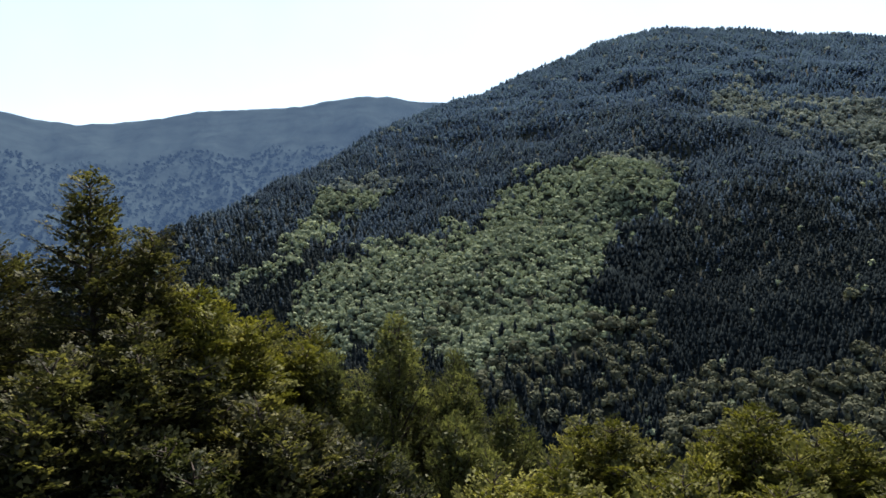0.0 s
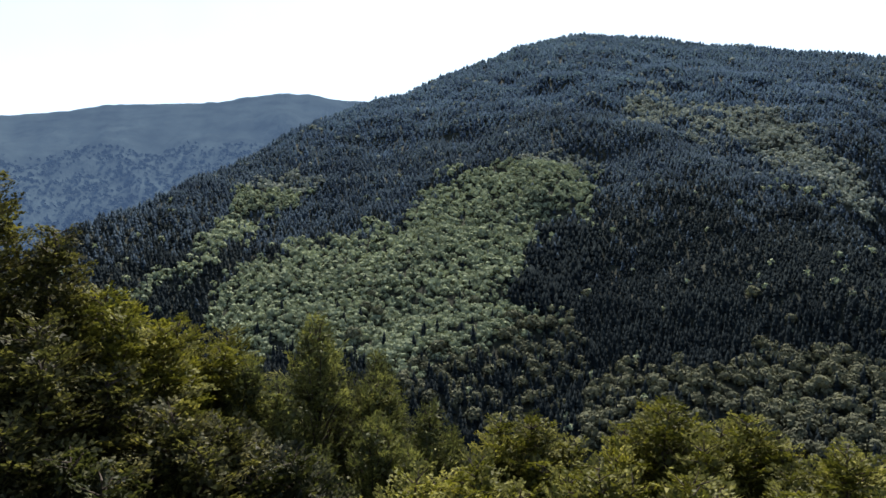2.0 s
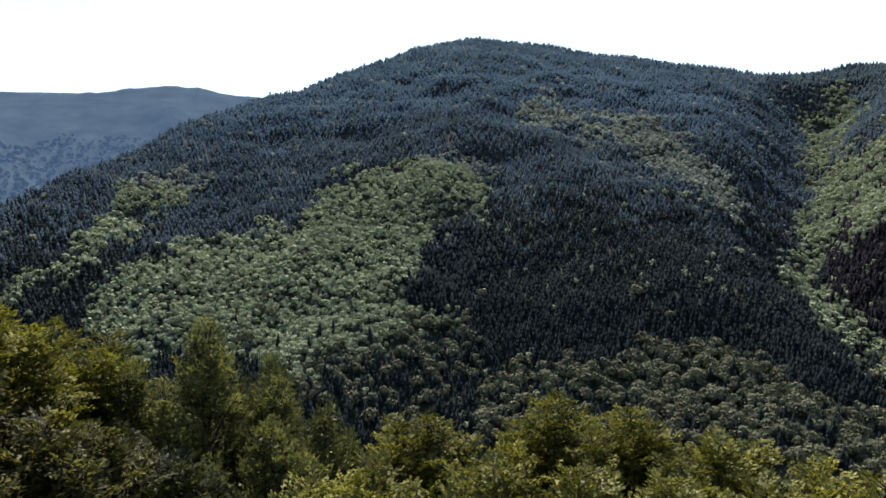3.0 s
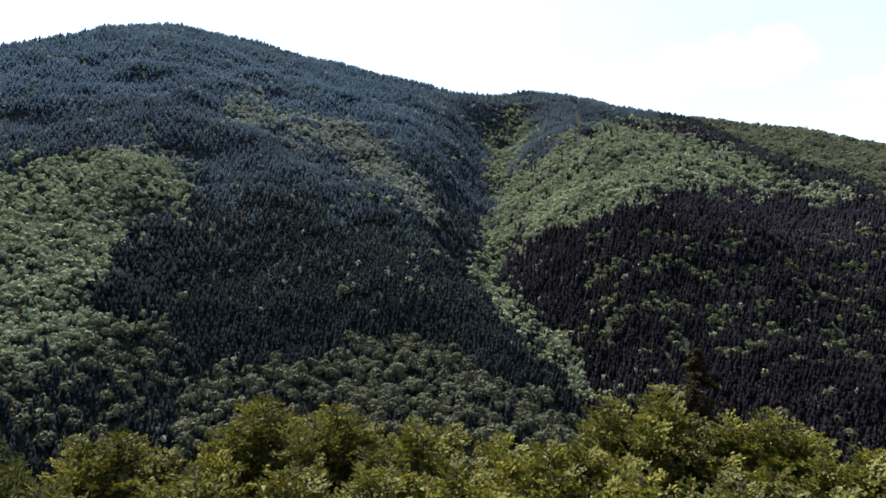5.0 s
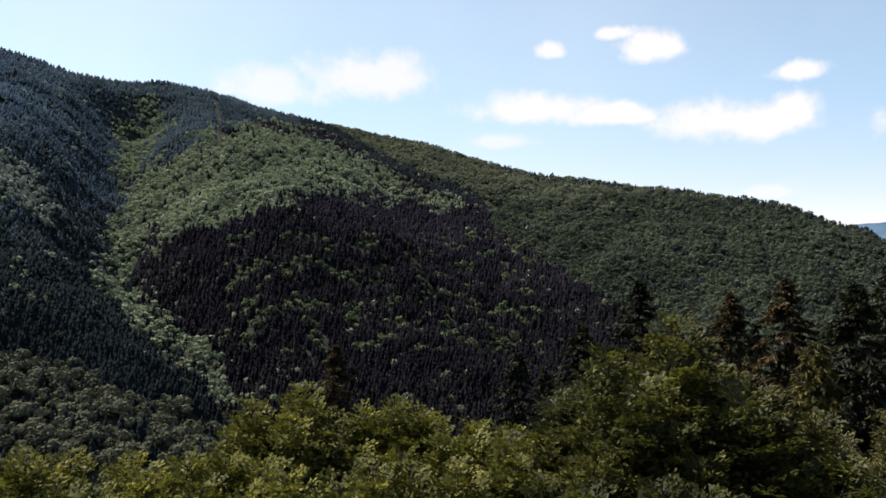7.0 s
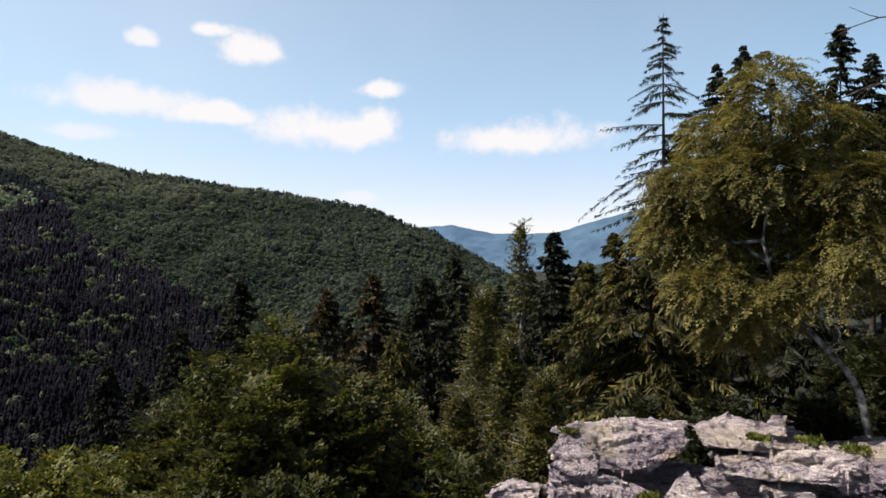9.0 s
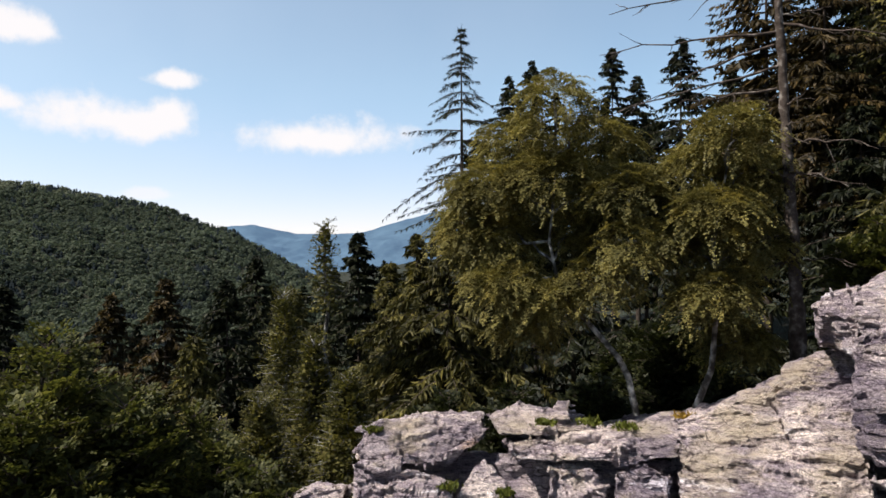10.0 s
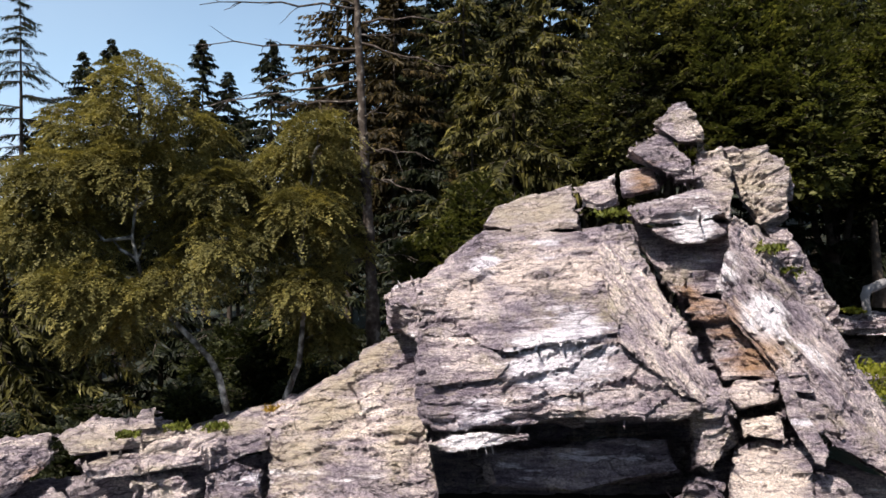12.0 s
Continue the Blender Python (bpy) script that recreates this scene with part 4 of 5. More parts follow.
birch(131.4, 12.6, -13.2, [(131.4, -13.2), (130.6, -9.5), (128.0, -6.5), (125.4, -3.5), (124.6, 0.5), (125.2, 6), (125.0, 14)],
      [(125.2, 11.5, 2.6, 2.6), (121.6, 8.4, 3.0, 2.2), (128.6, 8.5, 3.0, 2.2), (119.6, 4.8, 3.2, 2.0), (124.6, 5.6, 3.4, 2.2), (130.6, 4.4, 3.2, 2.0), (120.4, 1.0, 3.2, 1.8),
       (126.6, 1.4, 3.2, 2.0), (131.4, 0.2, 2.6, 2.0), (121.0, -2.8, 3.0, 1.7), (128.4, -2.6, 2.6, 1.6), (117.6, 1.5, 2.0, 2.0), (122.8, -6.4, 2.6, 1.4), (124.4, -4.0, 2.6, 1.4)],
      "leaning white-barked birch with weeping olive-gold foliage on the rock ledge", 71, 3000)
birch(135.6, 12.8, -13.0, [(135.6, -13.0), (137.0, -9.5), (137.4, -5), (137.2, 0), (138.2, 6), (138.8, 10)],
      [(138.6, 8.6, 2.4, 1.8), (135.6, 6.2, 2.2, 1.8), (140.2, 5.6, 2.2, 1.8), (137.4, 2.6, 2.8, 1.8), (134.8, 0.4, 2.2, 1.6), (140.0, 0.2, 2.4, 1.8), (137.2, -3.4, 2.6, 1.6), (139.0, -7.2, 2.4, 1.4)],
      "small crooked birch with thin yellow-green foliage on the ledge", 72, 1700)

HILL_BEECHES = [
    (152.0, 6.0, 16, 1.3, "d"), (148.5, 2.5, 14.5, 1.1, "d"), (150.5, -1.0, 14, 1.0, "d"), (166.5, 22.0, 16.5, 2.0, "t"), (173.5, 20.0, 16.0, 1.9, "d"),
    (184.0, 19.5, 19.5, 2.3, "d"), (161.5, 16.0, 17.5, 1.8, "t"), (178.0, 17.5, 20.0, 2.2, "d"), (138.5, -9.5, 14.5, 1.2, "w"), (128.0, -10.5, 14.8, 1.4, "w"), (122.0, -11.0, 15, 1.4, "w"), (116.0, -11.5, 16, 1.5, "w"), (134.3, -5.0, 17, 1.5, "w"), (131.5, -6.0, 18, 1.5, "w"),
]
for i, (az, el, r, rad, kd) in enumerate(HILL_BEECHES):
    mat, _ = KINDS[kd]
    broad_tree("beech_tree", az, el, r, rad, mat, "beech with layered green boughs at the edge of the dark wood", 500 + i, count=int(52 * rad ** 1.3) + 40, low=0.12, group="beeches by the wood")
for i, (az, el, r, rad, n) in enumerate([(106.2, 2.7, 21, 0.7, 50), (102.9, -2.8, 21, 1.3, 190), (105.2, -6.5, 18, 1.4, 230), (108.0, -9.5, 16, 1.4, 260), (101.0, -11.0, 17, 1.5, 260), (97.5, -13.0, 16, 1.4, 260)]):
    broad_tree("birch_tree", az, el, r, rad, M_BIRCH_DIM, "slender young birch with thin hanging foliage among spruces", 540 + i, "birch", count=int(n * 0.8), low=0.3, peak=0.9,
               leaf=(0.062, 0.045), bark=M_BIRCH_BARK, group="young birches")


# ---- rocks ----
def rock_material(name, dip):
    """Schist whose beds lie square to dip."""
    mat, nt, nd, ln = material(name)
    geo = nd("ShaderNodeNewGeometry")
    pos = geo.outputs["Position"]

    def spot(centre, radius, ragged, edge=0.35):
        """A ragged stain round a place on the rock."""
        far = nd("ShaderNodeVectorMath")
        far.operation = "DISTANCE"
        ln(pos, far.inputs[0])
        far.inputs[1].default_value = centre
        sway = nd("ShaderNodeMath")
        sway.operation = "MULTIPLY_ADD"
        ln(ragged, sway.inputs[0])
        sway.inputs[1].default_value = radius * 3.0
        ln(far.outputs["Value"], sway.inputs[2])
        m = nd("ShaderNodeMapRange")
        m.inputs["From Min"].default_value, m.inputs["From Max"].default_value = radius * 2.5, radius * (2.5 - edge)
        ln(sway.outputs[0], m.inputs["Value"])
        return m.outputs[0]

    lean = nd("ShaderNodeMapping")
    lean.vector_type = "TEXTURE"
    lean.inputs["Rotation"].default_value = Vector((0, 0, 1)).rotation_difference(Vector(dip)).to_euler()
    lean.inputs["Scale"].default_value = (1.0, 1.0, 1 / 5.5)
    ln(pos, lean.inputs["Vector"])
    beds = lean.outputs[0]
    big = noise_tex(nt, 0.8, 6, 0.62)
    col = ramp(nt, big, (0.34, (0.165, 0.148, 0.165)), (0.47, (0.28, 0.255, 0.27)), (0.56, (0.41, 0.375, 0.365)), (0.68, (0.55, 0.51, 0.47)))
    streak = noise_tex(nt, 1.6, 9, 0.72, beds)
    col = mixed(nt, 0.85, col, ramp(nt, streak, (0.34, (0.26, 0.23, 0.3)), (0.45, (0.7, 0.66, 0.75)), (0.53, (1.05, 1.03, 1.02)), (0.64, (1.4, 1.38, 1.34))), "MULTIPLY")
    fine = noise_tex(nt, 26, 6, 0.75)
    col = mixed(nt, 0.9, col, ramp(nt, fine, (0.36, (0.5, 0.48, 0.5)), (0.62, (1.35, 1.33, 1.3))), "MULTIPLY")
    lichen = ramp(nt, noise_tex(nt, 1.5, 7, 0.68), (0.54, (0, 0, 0)), (0.68, (0.7, 0.7, 0.7)))
    col = mixed(nt, lichen, col, mixed(nt, fine, (0.18, 0.155, 0.095), (0.42, 0.375, 0.26)))
    ragged = noise_tex(nt, 1.3, 8, 0.7, beds)
    quartz = ramp(nt, noise_tex(nt, 0.62, 7, 0.66, beds), (0.61, (0, 0, 0)), (0.65, (0.9, 0.9, 0.9)))
    white = mixed(nt, fine, (0.52, 0.51, 0.54), (0.84, 0.83, 0.85))
    col = mixed(nt, quartz, col, white)
    for az, el, r, size in QUARTZ:
        col = mixed(nt, spot(place(az, el, r), size, ragged), col, white)
    for az, el, r, size in OCHRE:
        col = mixed(nt, spot(place(az, el, r), size, ragged, 0.9), col, mixed(nt, fine, (0.13, 0.07, 0.04), (0.46, 0.3, 0.17)))
    for az, el, r, size in YELLOW:
        col = mixed(nt, spot(place(az, el, r), size, ragged, 0.9), col, mixed(nt, streak, (0.22, 0.19, 0.145), (0.5, 0.44, 0.34)))
    for az, el, r, size in CREAM:
        col = mixed(nt, spot(place(az, el, r), size, ragged, 0.5), col, mixed(nt, fine, (0.42, 0.36, 0.31), (0.74, 0.66, 0.58)))
    dark = ramp(nt, noise_tex(nt, 4.5, 9, 0.78, beds), (0.53, (0, 0, 0)), (0.61, (0.85, 0.85, 0.85)))
    col = mixed(nt, dark, col, mixed(nt, 1.0, col, (0.32, 0.28, 0.33), "MULTIPLY"))
    # open joints
    warp = nd("ShaderNodeTexNoise")
    warp.inputs["Scale"].default_value, warp.inputs["Detail"].default_value = 2.5, 5
    ln(pos, warp.inputs["Vector"])
    bend = nd("ShaderNodeVectorMath")
    bend.operation = "MULTIPLY_ADD"
    ln(warp.outputs["Color"], bend.inputs[0])
    bend.inputs[1].default_value = (0.5, 0.5, 1.6)
    ln(beds, bend.inputs[2])
    crack = nd("ShaderNodeTexVoronoi")
    crack.feature = "DISTANCE_TO_EDGE"
    crack.inputs["Scale"].default_value = 1.15
    ln(bend.outputs[0], crack.inputs["Vector"])
    joint = ramp(nt, crack.outputs["Distance"], (0.0, (0.0, 0.0, 0.0)), (0.035, (1, 1, 1)))
    some = ramp(nt, noise_tex(nt, 1.1, 4), (0.45, (0, 0, 0)), (0.55, (0.9, 0.9, 0.9)))
    col = mixed(nt, some, col, mixed(nt, 1.0, col, mixed(nt, joint, (0.16, 0.14, 0.15), (1.0, 1.0, 1.0)), "MULTIPLY"))
    # thin foliation lines and grit
    thin = nd("ShaderNodeTexVoronoi")
    thin.feature = "DISTANCE_TO_EDGE"
    thin.inputs["Scale"].default_value = 3.6
    ln(bend.outputs[0], thin.inputs["Vector"])
    line = ramp(nt, thin.outputs["Distance"], (0.0, (0.0, 0.0, 0.0)), (0.045, (1, 1, 1)))
    where = ramp(nt, noise_tex(nt, 2.3, 5), (0.42, (0, 0, 0)), (0.55, (0.85, 0.85, 0.85)))
    col = mixed(nt, where, col, mixed(nt, 1.0, col, mixed(nt, line, (0.3, 0.26, 0.3), (1.04, 1.04, 1.04)), "MULTIPLY"))
    grit = noise_tex(nt, 75, 4, 0.8)
    col = mixed(nt, 0.8, col, ramp(nt, grit, (0.38, (0.6, 0.58, 0.62)), (0.62, (1.38, 1.36, 1.36))), "MULTIPLY")
    col = mixed(nt, 1.0, col, (1.46, 1.4, 1.41), "MULTIPLY")
    own = nd("ShaderNodeObjectInfo")
    col = mixed(nt, 1.0, col, ramp(nt, own.outputs["Random"], (0.0, (0.84, 0.82, 0.86)), (1.0, (1.1, 1.08, 1.05))), "MULTIPLY")
    p = nd("ShaderNodeBsdfPrincipled")
    p.inputs["Roughness"].default_value = 0.75
    p.inputs["Specular IOR Level"].default_value = 0.3
    ln(col, p.inputs["Base Color"])
    b = nd("ShaderNodeBump")
    b.inputs["Strength"].default_value, b.inputs["Distance"].default_value = 1.0, 0.1
    both = nd("ShaderNodeMath")
    both.operation = "MULTIPLY_ADD"
    ln(streak, both.inputs[0])
    both.inputs[1].default_value = 1.6
    ln(fine, both.inputs[2])
    cut = nd("ShaderNodeMath")
    cut.operation = "MULTIPLY_ADD"
    ln(line, cut.inputs[0])
    cut.inputs[1].default_value = 0.35
    ln(both.outputs[0], cut.inputs[2])
    ln(cut.outputs[0], b.inputs["Height"])
    ln(b.outputs[0], p.inputs["Normal"])
    ln(p.outputs[0], nd("ShaderNodeOutputMaterial").inputs["Surface"])
    return mat


# veins, stains and lighter spots: heading, elevation, distance, radius
QUARTZ = [(159.6, -8.9, 9.0, 0.55), (156.9, -9.5, 9.0, 0.5), (151.7, -15.9, 8.6, 0.5), (152.6, -1.6, 10.0, 0.3), (168.5, 1.2, 10.0, 0.4), (173.5, -5.5, 9.7, 0.35), (146.3, -9.0, 10.2, 0.3), (170.0, -2.2, 10.0, 0.4)]
OCHRE = [(168.3, -3.4, 10.0, 0.4), (170.5, -6.2, 9.8, 0.45), (172.8, -8.8, 9.7, 0.45), (148.4, -18.5, 9.7, 0.3), (118.5, -15.6, 11.2, 0.3), (165.0, 4.8, 10.8, 0.3)]
YELLOW = [(154.0, 2.4, 10.6, 0.6), (157.5, 3.0, 10.7, 0.7), (172.8, 4.5, 11.1, 0.8), (126.0, -14.0, 11.6, 0.5), (131.5, -13.7, 11.8, 0.6), (143.0, -9.5, 11.4, 0.6), (140.0, -13.0, 11.2, 0.8), (137.0, -16.0, 10.8, 0.7), (145.5, -15.0, 10.1, 0.6), (122.0, -14.0, 11.6, 0.6), (113.0, -14.5, 11.8, 0.5)]
# The first three lighten the upper part of the main face.
CREAM = [(155.0, -2.4, 9.9, 0.55), (159.5, -2.6, 9.8, 0.5), (151.0, -4.4, 9.7, 0.4), (172.8, -11.0, 9.4, 0.3), (173.2, -13.4, 9.3, 0.3), (173.0, -17.4, 9.1, 0.5), (174.8, -18.2, 9.1, 0.4)]
SLANT = (-0.74, -0.2, 0.64)
M_ROCK = rock_material("layered grey schist", (0.1, -0.06, 1.0))
M_ROCK_SLANT = rock_material("steeply foliated purple-grey schist", SLANT)
M_MOSS = leaf_material("moss", (0.05, 0.055, 0.01), (0.09, 0.1, 0.02), (0.14, 0.14, 0.03), 0.2)
M_GRASS = leaf_material("dry grass", (0.2, 0.12, 0.02), (0.32, 0.2, 0.04), (0.42, 0.28, 0.07), 0.3)
M_BUSH = leaf_material("bush leaves", (0.12, 0.13, 0.015), (0.2, 0.2, 0.025), (0.3, 0.28, 0.04), 0.45)


def block(name, parent, seed, deep, cell, rough, front, tilt=(0.18, 0.12, 1.0), mat=None):
    """A schist block: the hull of a few front corners (heading, elevation, distance) and of the same ones set deep further back,
    cut small, then broken into beds, steps and cracks."""
    bm = bmesh.new()
    ma, me_ = (sum(p[i] for p in front) / len(front) for i in (0, 1))
    for a, e, r in front:
        p = place(ma + (a - ma) * 1.04, me_ + (e - me_) * 1.04, r)
        away = Vector((math.sin(radians(a)), math.cos(radians(a)), 0))
        bm.verts.new(p)
        bm.verts.new(p + away * deep - Vector((0, 0, max(0.06, 0.02 - math.tan(radians(e))) * deep)))
    bmesh.ops.convex_hull(bm, input=bm.verts)
    bmesh.ops.delete(bm, geom=[v for v in bm.verts if not v.link_faces], context="VERTS")
    bmesh.ops.triangulate(bm, faces=bm.faces)
    for _ in range(9):
        long = [e for e in bm.edges if e.calc_length() > cell * 1.6]
        if not long or len(bm.faces) > 45000:
            break
        bmesh.ops.subdivide_edges(bm, edges=long, cuts=1, use_grid_fill=False)
        bmesh.ops.triangulate(bm, faces=[f for f in bm.faces if len(f.verts) > 3])
    for _ in range(2):
        bmesh.ops.smooth_vert(bm, verts=bm.verts, factor=0.5, use_axis_x=True, use_axis_y=True, use_axis_z=True)
    bm.normal_update()
    turn = Vector((0, 0, 1)).rotation_difference(Vector(tilt)).to_matrix().inverted()
    off = Vector((seed * 3.7, seed * 1.3, seed * 2.1))
    moves = []
    for v in bm.verts:
        p = v.co
        q = turn @ (p + noise.noise_vector(p * 0.8) * 0.12 + noise.noise_vector(p * 4) * 0.03)
        d = 0.0
        for size, flat, amp in ((0.7, 2.4, 1.1), (1.6, 4.5, 0.8), (3.8, 7.0, 0.2)):
            far, near = noise.voronoi(Vector((q.x, q.y, q.z * flat)) * size + off)
            d += amp * (1.6 * (noise.cell(near[0] * 9.1) - 0.5) - 1.3 * max(0.0, 1 - (far[1] - far[0]) / 0.09))
        bed = q.z * 11 + noise.noise(q * 1.2) * 1.6
        d += 0.14 * (abs((bed % 1) - 0.5) - 0.25) + 0.35 * noise.noise(p * 1.1 + off) + 0.1 * noise.noise(p * 7)
        moves.append(v.normal * d * rough)
    for v, m in zip(bm.verts, moves):
        v.co += m
    me = bpy.data.meshes.new(name)
    bm.to_mesh(me)
    bm.free()
    me.materials.append(mat or M_ROCK)
    ob = new(name, me)
    if parent:
        ob.parent = parent
    return ob


boulder = thing("boulder", (0, 0, 0), "huge overhanging block of layered grey and white schist", "rock")
block("main_block", boulder, 5, 2.4, 0.045, 0.04, [(146.8, -5.3, 9.6), (146.5, -3.2, 9.9), (149.5, -1.0, 10.2), (152.4, 1.3, 10.5), (158.7, 1.0, 10.4), (161.0, -0.5, 9.9), (163.6, 1.2, 10.2), (166.6, -4.1, 9.7), (162.5, -7.7, 8.9), (170.0, -10.2, 9.2), (171.4, -13.0, 9.2), (168.5, -12.3, 8.9), (162.7, -13.8, 8.8), (154.1, -14.7, 8.8), (147.3, -14.5, 9)])
block("top_slab", boulder, 7, 1.3, 0.05, 0.03, [(152.2, 1.5, 10.5), (153.2, 3.0, 10.8), (159.2, 4.8, 11.2), (159.9, 1.3, 10.3), (156.0, 0.8, 10.3)])
block("broken_slab", boulder, 9, 0.8, 0.05, 0.03, [(159.6, 4.8, 11), (161.7, 5.0, 11), (162.8, 5.7, 11.2), (163.2, 3.3, 10.7), (161.7, 2.6, 10.5), (160.0, 3.2, 10.5)])
block("side_block", boulder, 11, 1.5, 0.05, 0.03, [(144.0, -4.2, 10.3), (144.8, -3.4, 10.3), (146.9, -2.8, 10.2), (146.9, -6.0, 10), (146.6, -8.0, 10.1), (144.3, -7.2, 10.6)])
block("underside_block", boulder, 13, 2, 0.06, 0.05, [(147.0, -13.7, 12.0), (158.7, -13.4, 12.0), (169.0, -12.7, 11.9), (170.6, -19.1, 11.8), (170.1, -23.7, 11.8), (147.7, -25.0, 12.0), (147.3, -20.2, 12.0)])
block("foliated_face", boulder, 119, 0.5, 0.04, 0.035, [(161.3, -0.3, 9.83), (163.3, 0.9, 10.1), (166.4, -4.1, 9.63), (169.8, -10.0, 9.15), (170.9, -12.6, 9.13), (168.0, -11.9, 8.86), (163.0, -7.9, 8.86)], SLANT, M_ROCK_SLANT)
block("pale_lip", boulder, 15, 0.9, 0.04, 0.02, [(147.4, -16.2, 8.55), (149.5, -15.5, 8.6), (155.5, -15.1, 8.65), (155.9, -15.8, 8.6), (151.8, -16.7, 8.5), (149.0, -16.8, 8.5)])
block("upper_layer", boulder, 111, 0.35, 0.04, 0.013, [(151.4, -5.4, 9.42), (158.7, -4.2, 9.4), (162.5, -3.6, 9.58), (163.0, -7.2, 8.93), (160.5, -7.8, 8.8), (158.3, -7.4, 8.9), (154.1, -9.0, 8.93), (151.8, -8.5, 9.05)])
block("side_layer", boulder, 113, 0.3, 0.04, 0.015, [(147.0, -7.6, 9.36), (150.9, -7.6, 9.12), (154.1, -9.9, 8.92), (153.2, -11.0, 8.87), (147.6, -12.0, 9.0), (147.0, -10.2, 9.15)])
block("lower_layer", boulder, 115, 0.4, 0.04, 0.03, [(147.6, -12.6, 9.0), (156.4, -12.1, 8.85), (163.2, -11.4, 8.9), (166.6, -12.1, 8.92), (164.9, -13.6, 8.75), (154.1, -14.6, 8.75), (147.6, -14.2, 8.92)])
block("recess_ledge", boulder, 117, 1.5, 0.06, 0.04, [(152.0, -16.8, 9.9), (160.0, -15.8, 9.8), (166.5, -15.0, 9.8), (167.5, -17.5, 9.6), (160.0, -19.5, 9.5), (153.0, -19.8, 9.7)])
block("corner_block", boulder, 17, 1, 0.045, 0.03, [(168.8, -12.3, 9), (171.0, -11.6, 9.1), (172.0, -14.4, 9.05), (170.0, -17.6, 9.1), (168.4, -17.0, 9.3), (168.0, -14.3, 9.2)])
block("foot_block", boulder, 19, 1.2, 0.06, 0.04, [(164.9, -20.7, 9.3), (168.7, -17.5, 9.3), (171.1, -17.6, 9.2), (171.6, -23.0, 9), (164.9, -24.2, 9.2)])
crag = thing("crag", (0, 0, 0), "steep slanting schist crag with ochre cleft and wedged stones", "rock")
block("brow", crag, 21, 1.4, 0.045, 0.03, [(163.4, 2.8, 10.2), (164.5, 3.8, 10.4), (169.4, 4.4, 10.5), (171.0, 2.2, 10.3), (169.6, 1.8, 10), (167.1, 2.4, 10.1), (164.5, 1.6, 10)])
block("pale_ledge", crag, 23, 1, 0.045, 0.02, [(165.4, 1.2, 10.1), (170.0, 1.8, 10.05), (171.0, 0.7, 10.05), (167.9, -0.5, 10.1), (166.0, 0.5, 10.1)])
block("hollow", crag, 25, 1.5, 0.06, 0.03, [(163.6, 1.3, 10.6), (171.6, 1.4, 10.6), (172.0, -3.9, 10.3), (167.5, -4.5, 10.2), (166.6, -3.2, 10.3)])
block("slanting_slab", crag, 27, 1.3, 0.045, 0.04, [(171.6, 1.9, 10.4), (173.3, 1.3, 10.5), (175.4, -1.8, 10.7), (178.0, -7.0, 10.7), (181.4, -12.0, 10.4), (183.7, -15.1, 10.2), (181.6, -14.4, 9.7), (177.3, -13.5, 9.4), (175.1, -9.4, 9.55), (174.1, -5.6, 9.7), (170.4, -4.6, 9.85), (172.0, -0.9, 9.95)], SLANT, M_ROCK_SLANT)
block("cleft_block", crag, 29, 0.9, 0.05, 0.05, [(167.5, -3.4, 10.1), (170.8, -4.8, 10), (174.6, -8.9, 9.75), (174.4, -10.0, 9.7), (171.0, -10.3, 9.8), (169.6, -8.1, 9.9)])
block("cleft_back", crag, 121, 0.6, 0.06, 0.05, [(166.8, -2.5, 10.7), (170.0, -3.6, 10.7), (175.6, -9.0, 10.5), (177.0, -16.0, 10.2), (170.2, -19.0, 10.1), (168.8, -9.0, 10.5)])
block("pale_block", crag, 31, 1, 0.045, 0.03, [(170.6, -11.2, 9.45), (171.6, -10.1, 9.6), (174.5, -10.0, 9.5), (174.4, -11.6, 9.35), (172.0, -12.4, 9.35)])
block("step_block", crag, 33, 1, 0.045, 0.03, [(171.6, -13.1, 9.35), (175.1, -12.1, 9.35), (175.5, -14.9, 9.25), (172.0, -14.7, 9.2)])
block("foot_block", crag, 35, 1.2, 0.055, 0.04, [(171.8, -15.6, 9.3), (173.5, -14.6, 9.3), (176.5, -15.1, 9.2), (177.3, -22.4, 8.9), (170.4, -23.5, 8.9)])
block("long_stone", crag, 37, 0.3, 0.035, 0.015, [(174.3, -9.7, 9.2), (174.9, -9.2, 9.2), (178.1, -14.9, 8.95), (177.8, -16.1, 8.9), (177.1, -16.0, 8.9), (175.2, -13.1, 9)])
block("wedge_stone", crag, 39, 0.7, 0.045, 0.03, [(174.6, -9.3, 9.45), (176.7, -8.9, 9.5), (177.2, -11.1, 9.4), (174.8, -11.1, 9.35)])
block("wedge_stone", crag, 41, 0.7, 0.045, 0.03, [(176.0, -11.4, 9.4), (178.3, -11.5, 9.45), (179.1, -14.0, 9.35), (176.9, -14.0, 9.3)])
block("overhang_slab", crag, 43, 1.2, 0.05, 0.03, [(176.9, -13.1, 9.4), (180.1, -13.4, 9.6), (183.7, -15.8, 9.6), (182.1, -16.1, 9.4), (178.3, -14.5, 9.3)])
block("shaded_block", crag, 45, 1.5, 0.08, 0.04, [(176.5, -15.1, 10.3), (183.7, -16.2, 10.2), (183.7, -21.0, 10), (176.5, -22.5, 10)])
block("foot_slab", crag, 47, 0.9, 0.06, 0.03, [(176.9, -16.5, 9.3), (178.2, -16.3, 9.3), (181.4, -18.2, 9.2), (181.4, -21.5, 9), (176.9, -22.4, 9)])
block("back_block", crag, 49, 1, 0.05, 0.04, [(173.3, 1.4, 11.3), (175.4, 1.2, 11.4), (176.6, -1.1, 11.4), (178.0, -4.2, 11.3), (178.4, -6.0, 11.2), (175.4, -2.2, 11)])
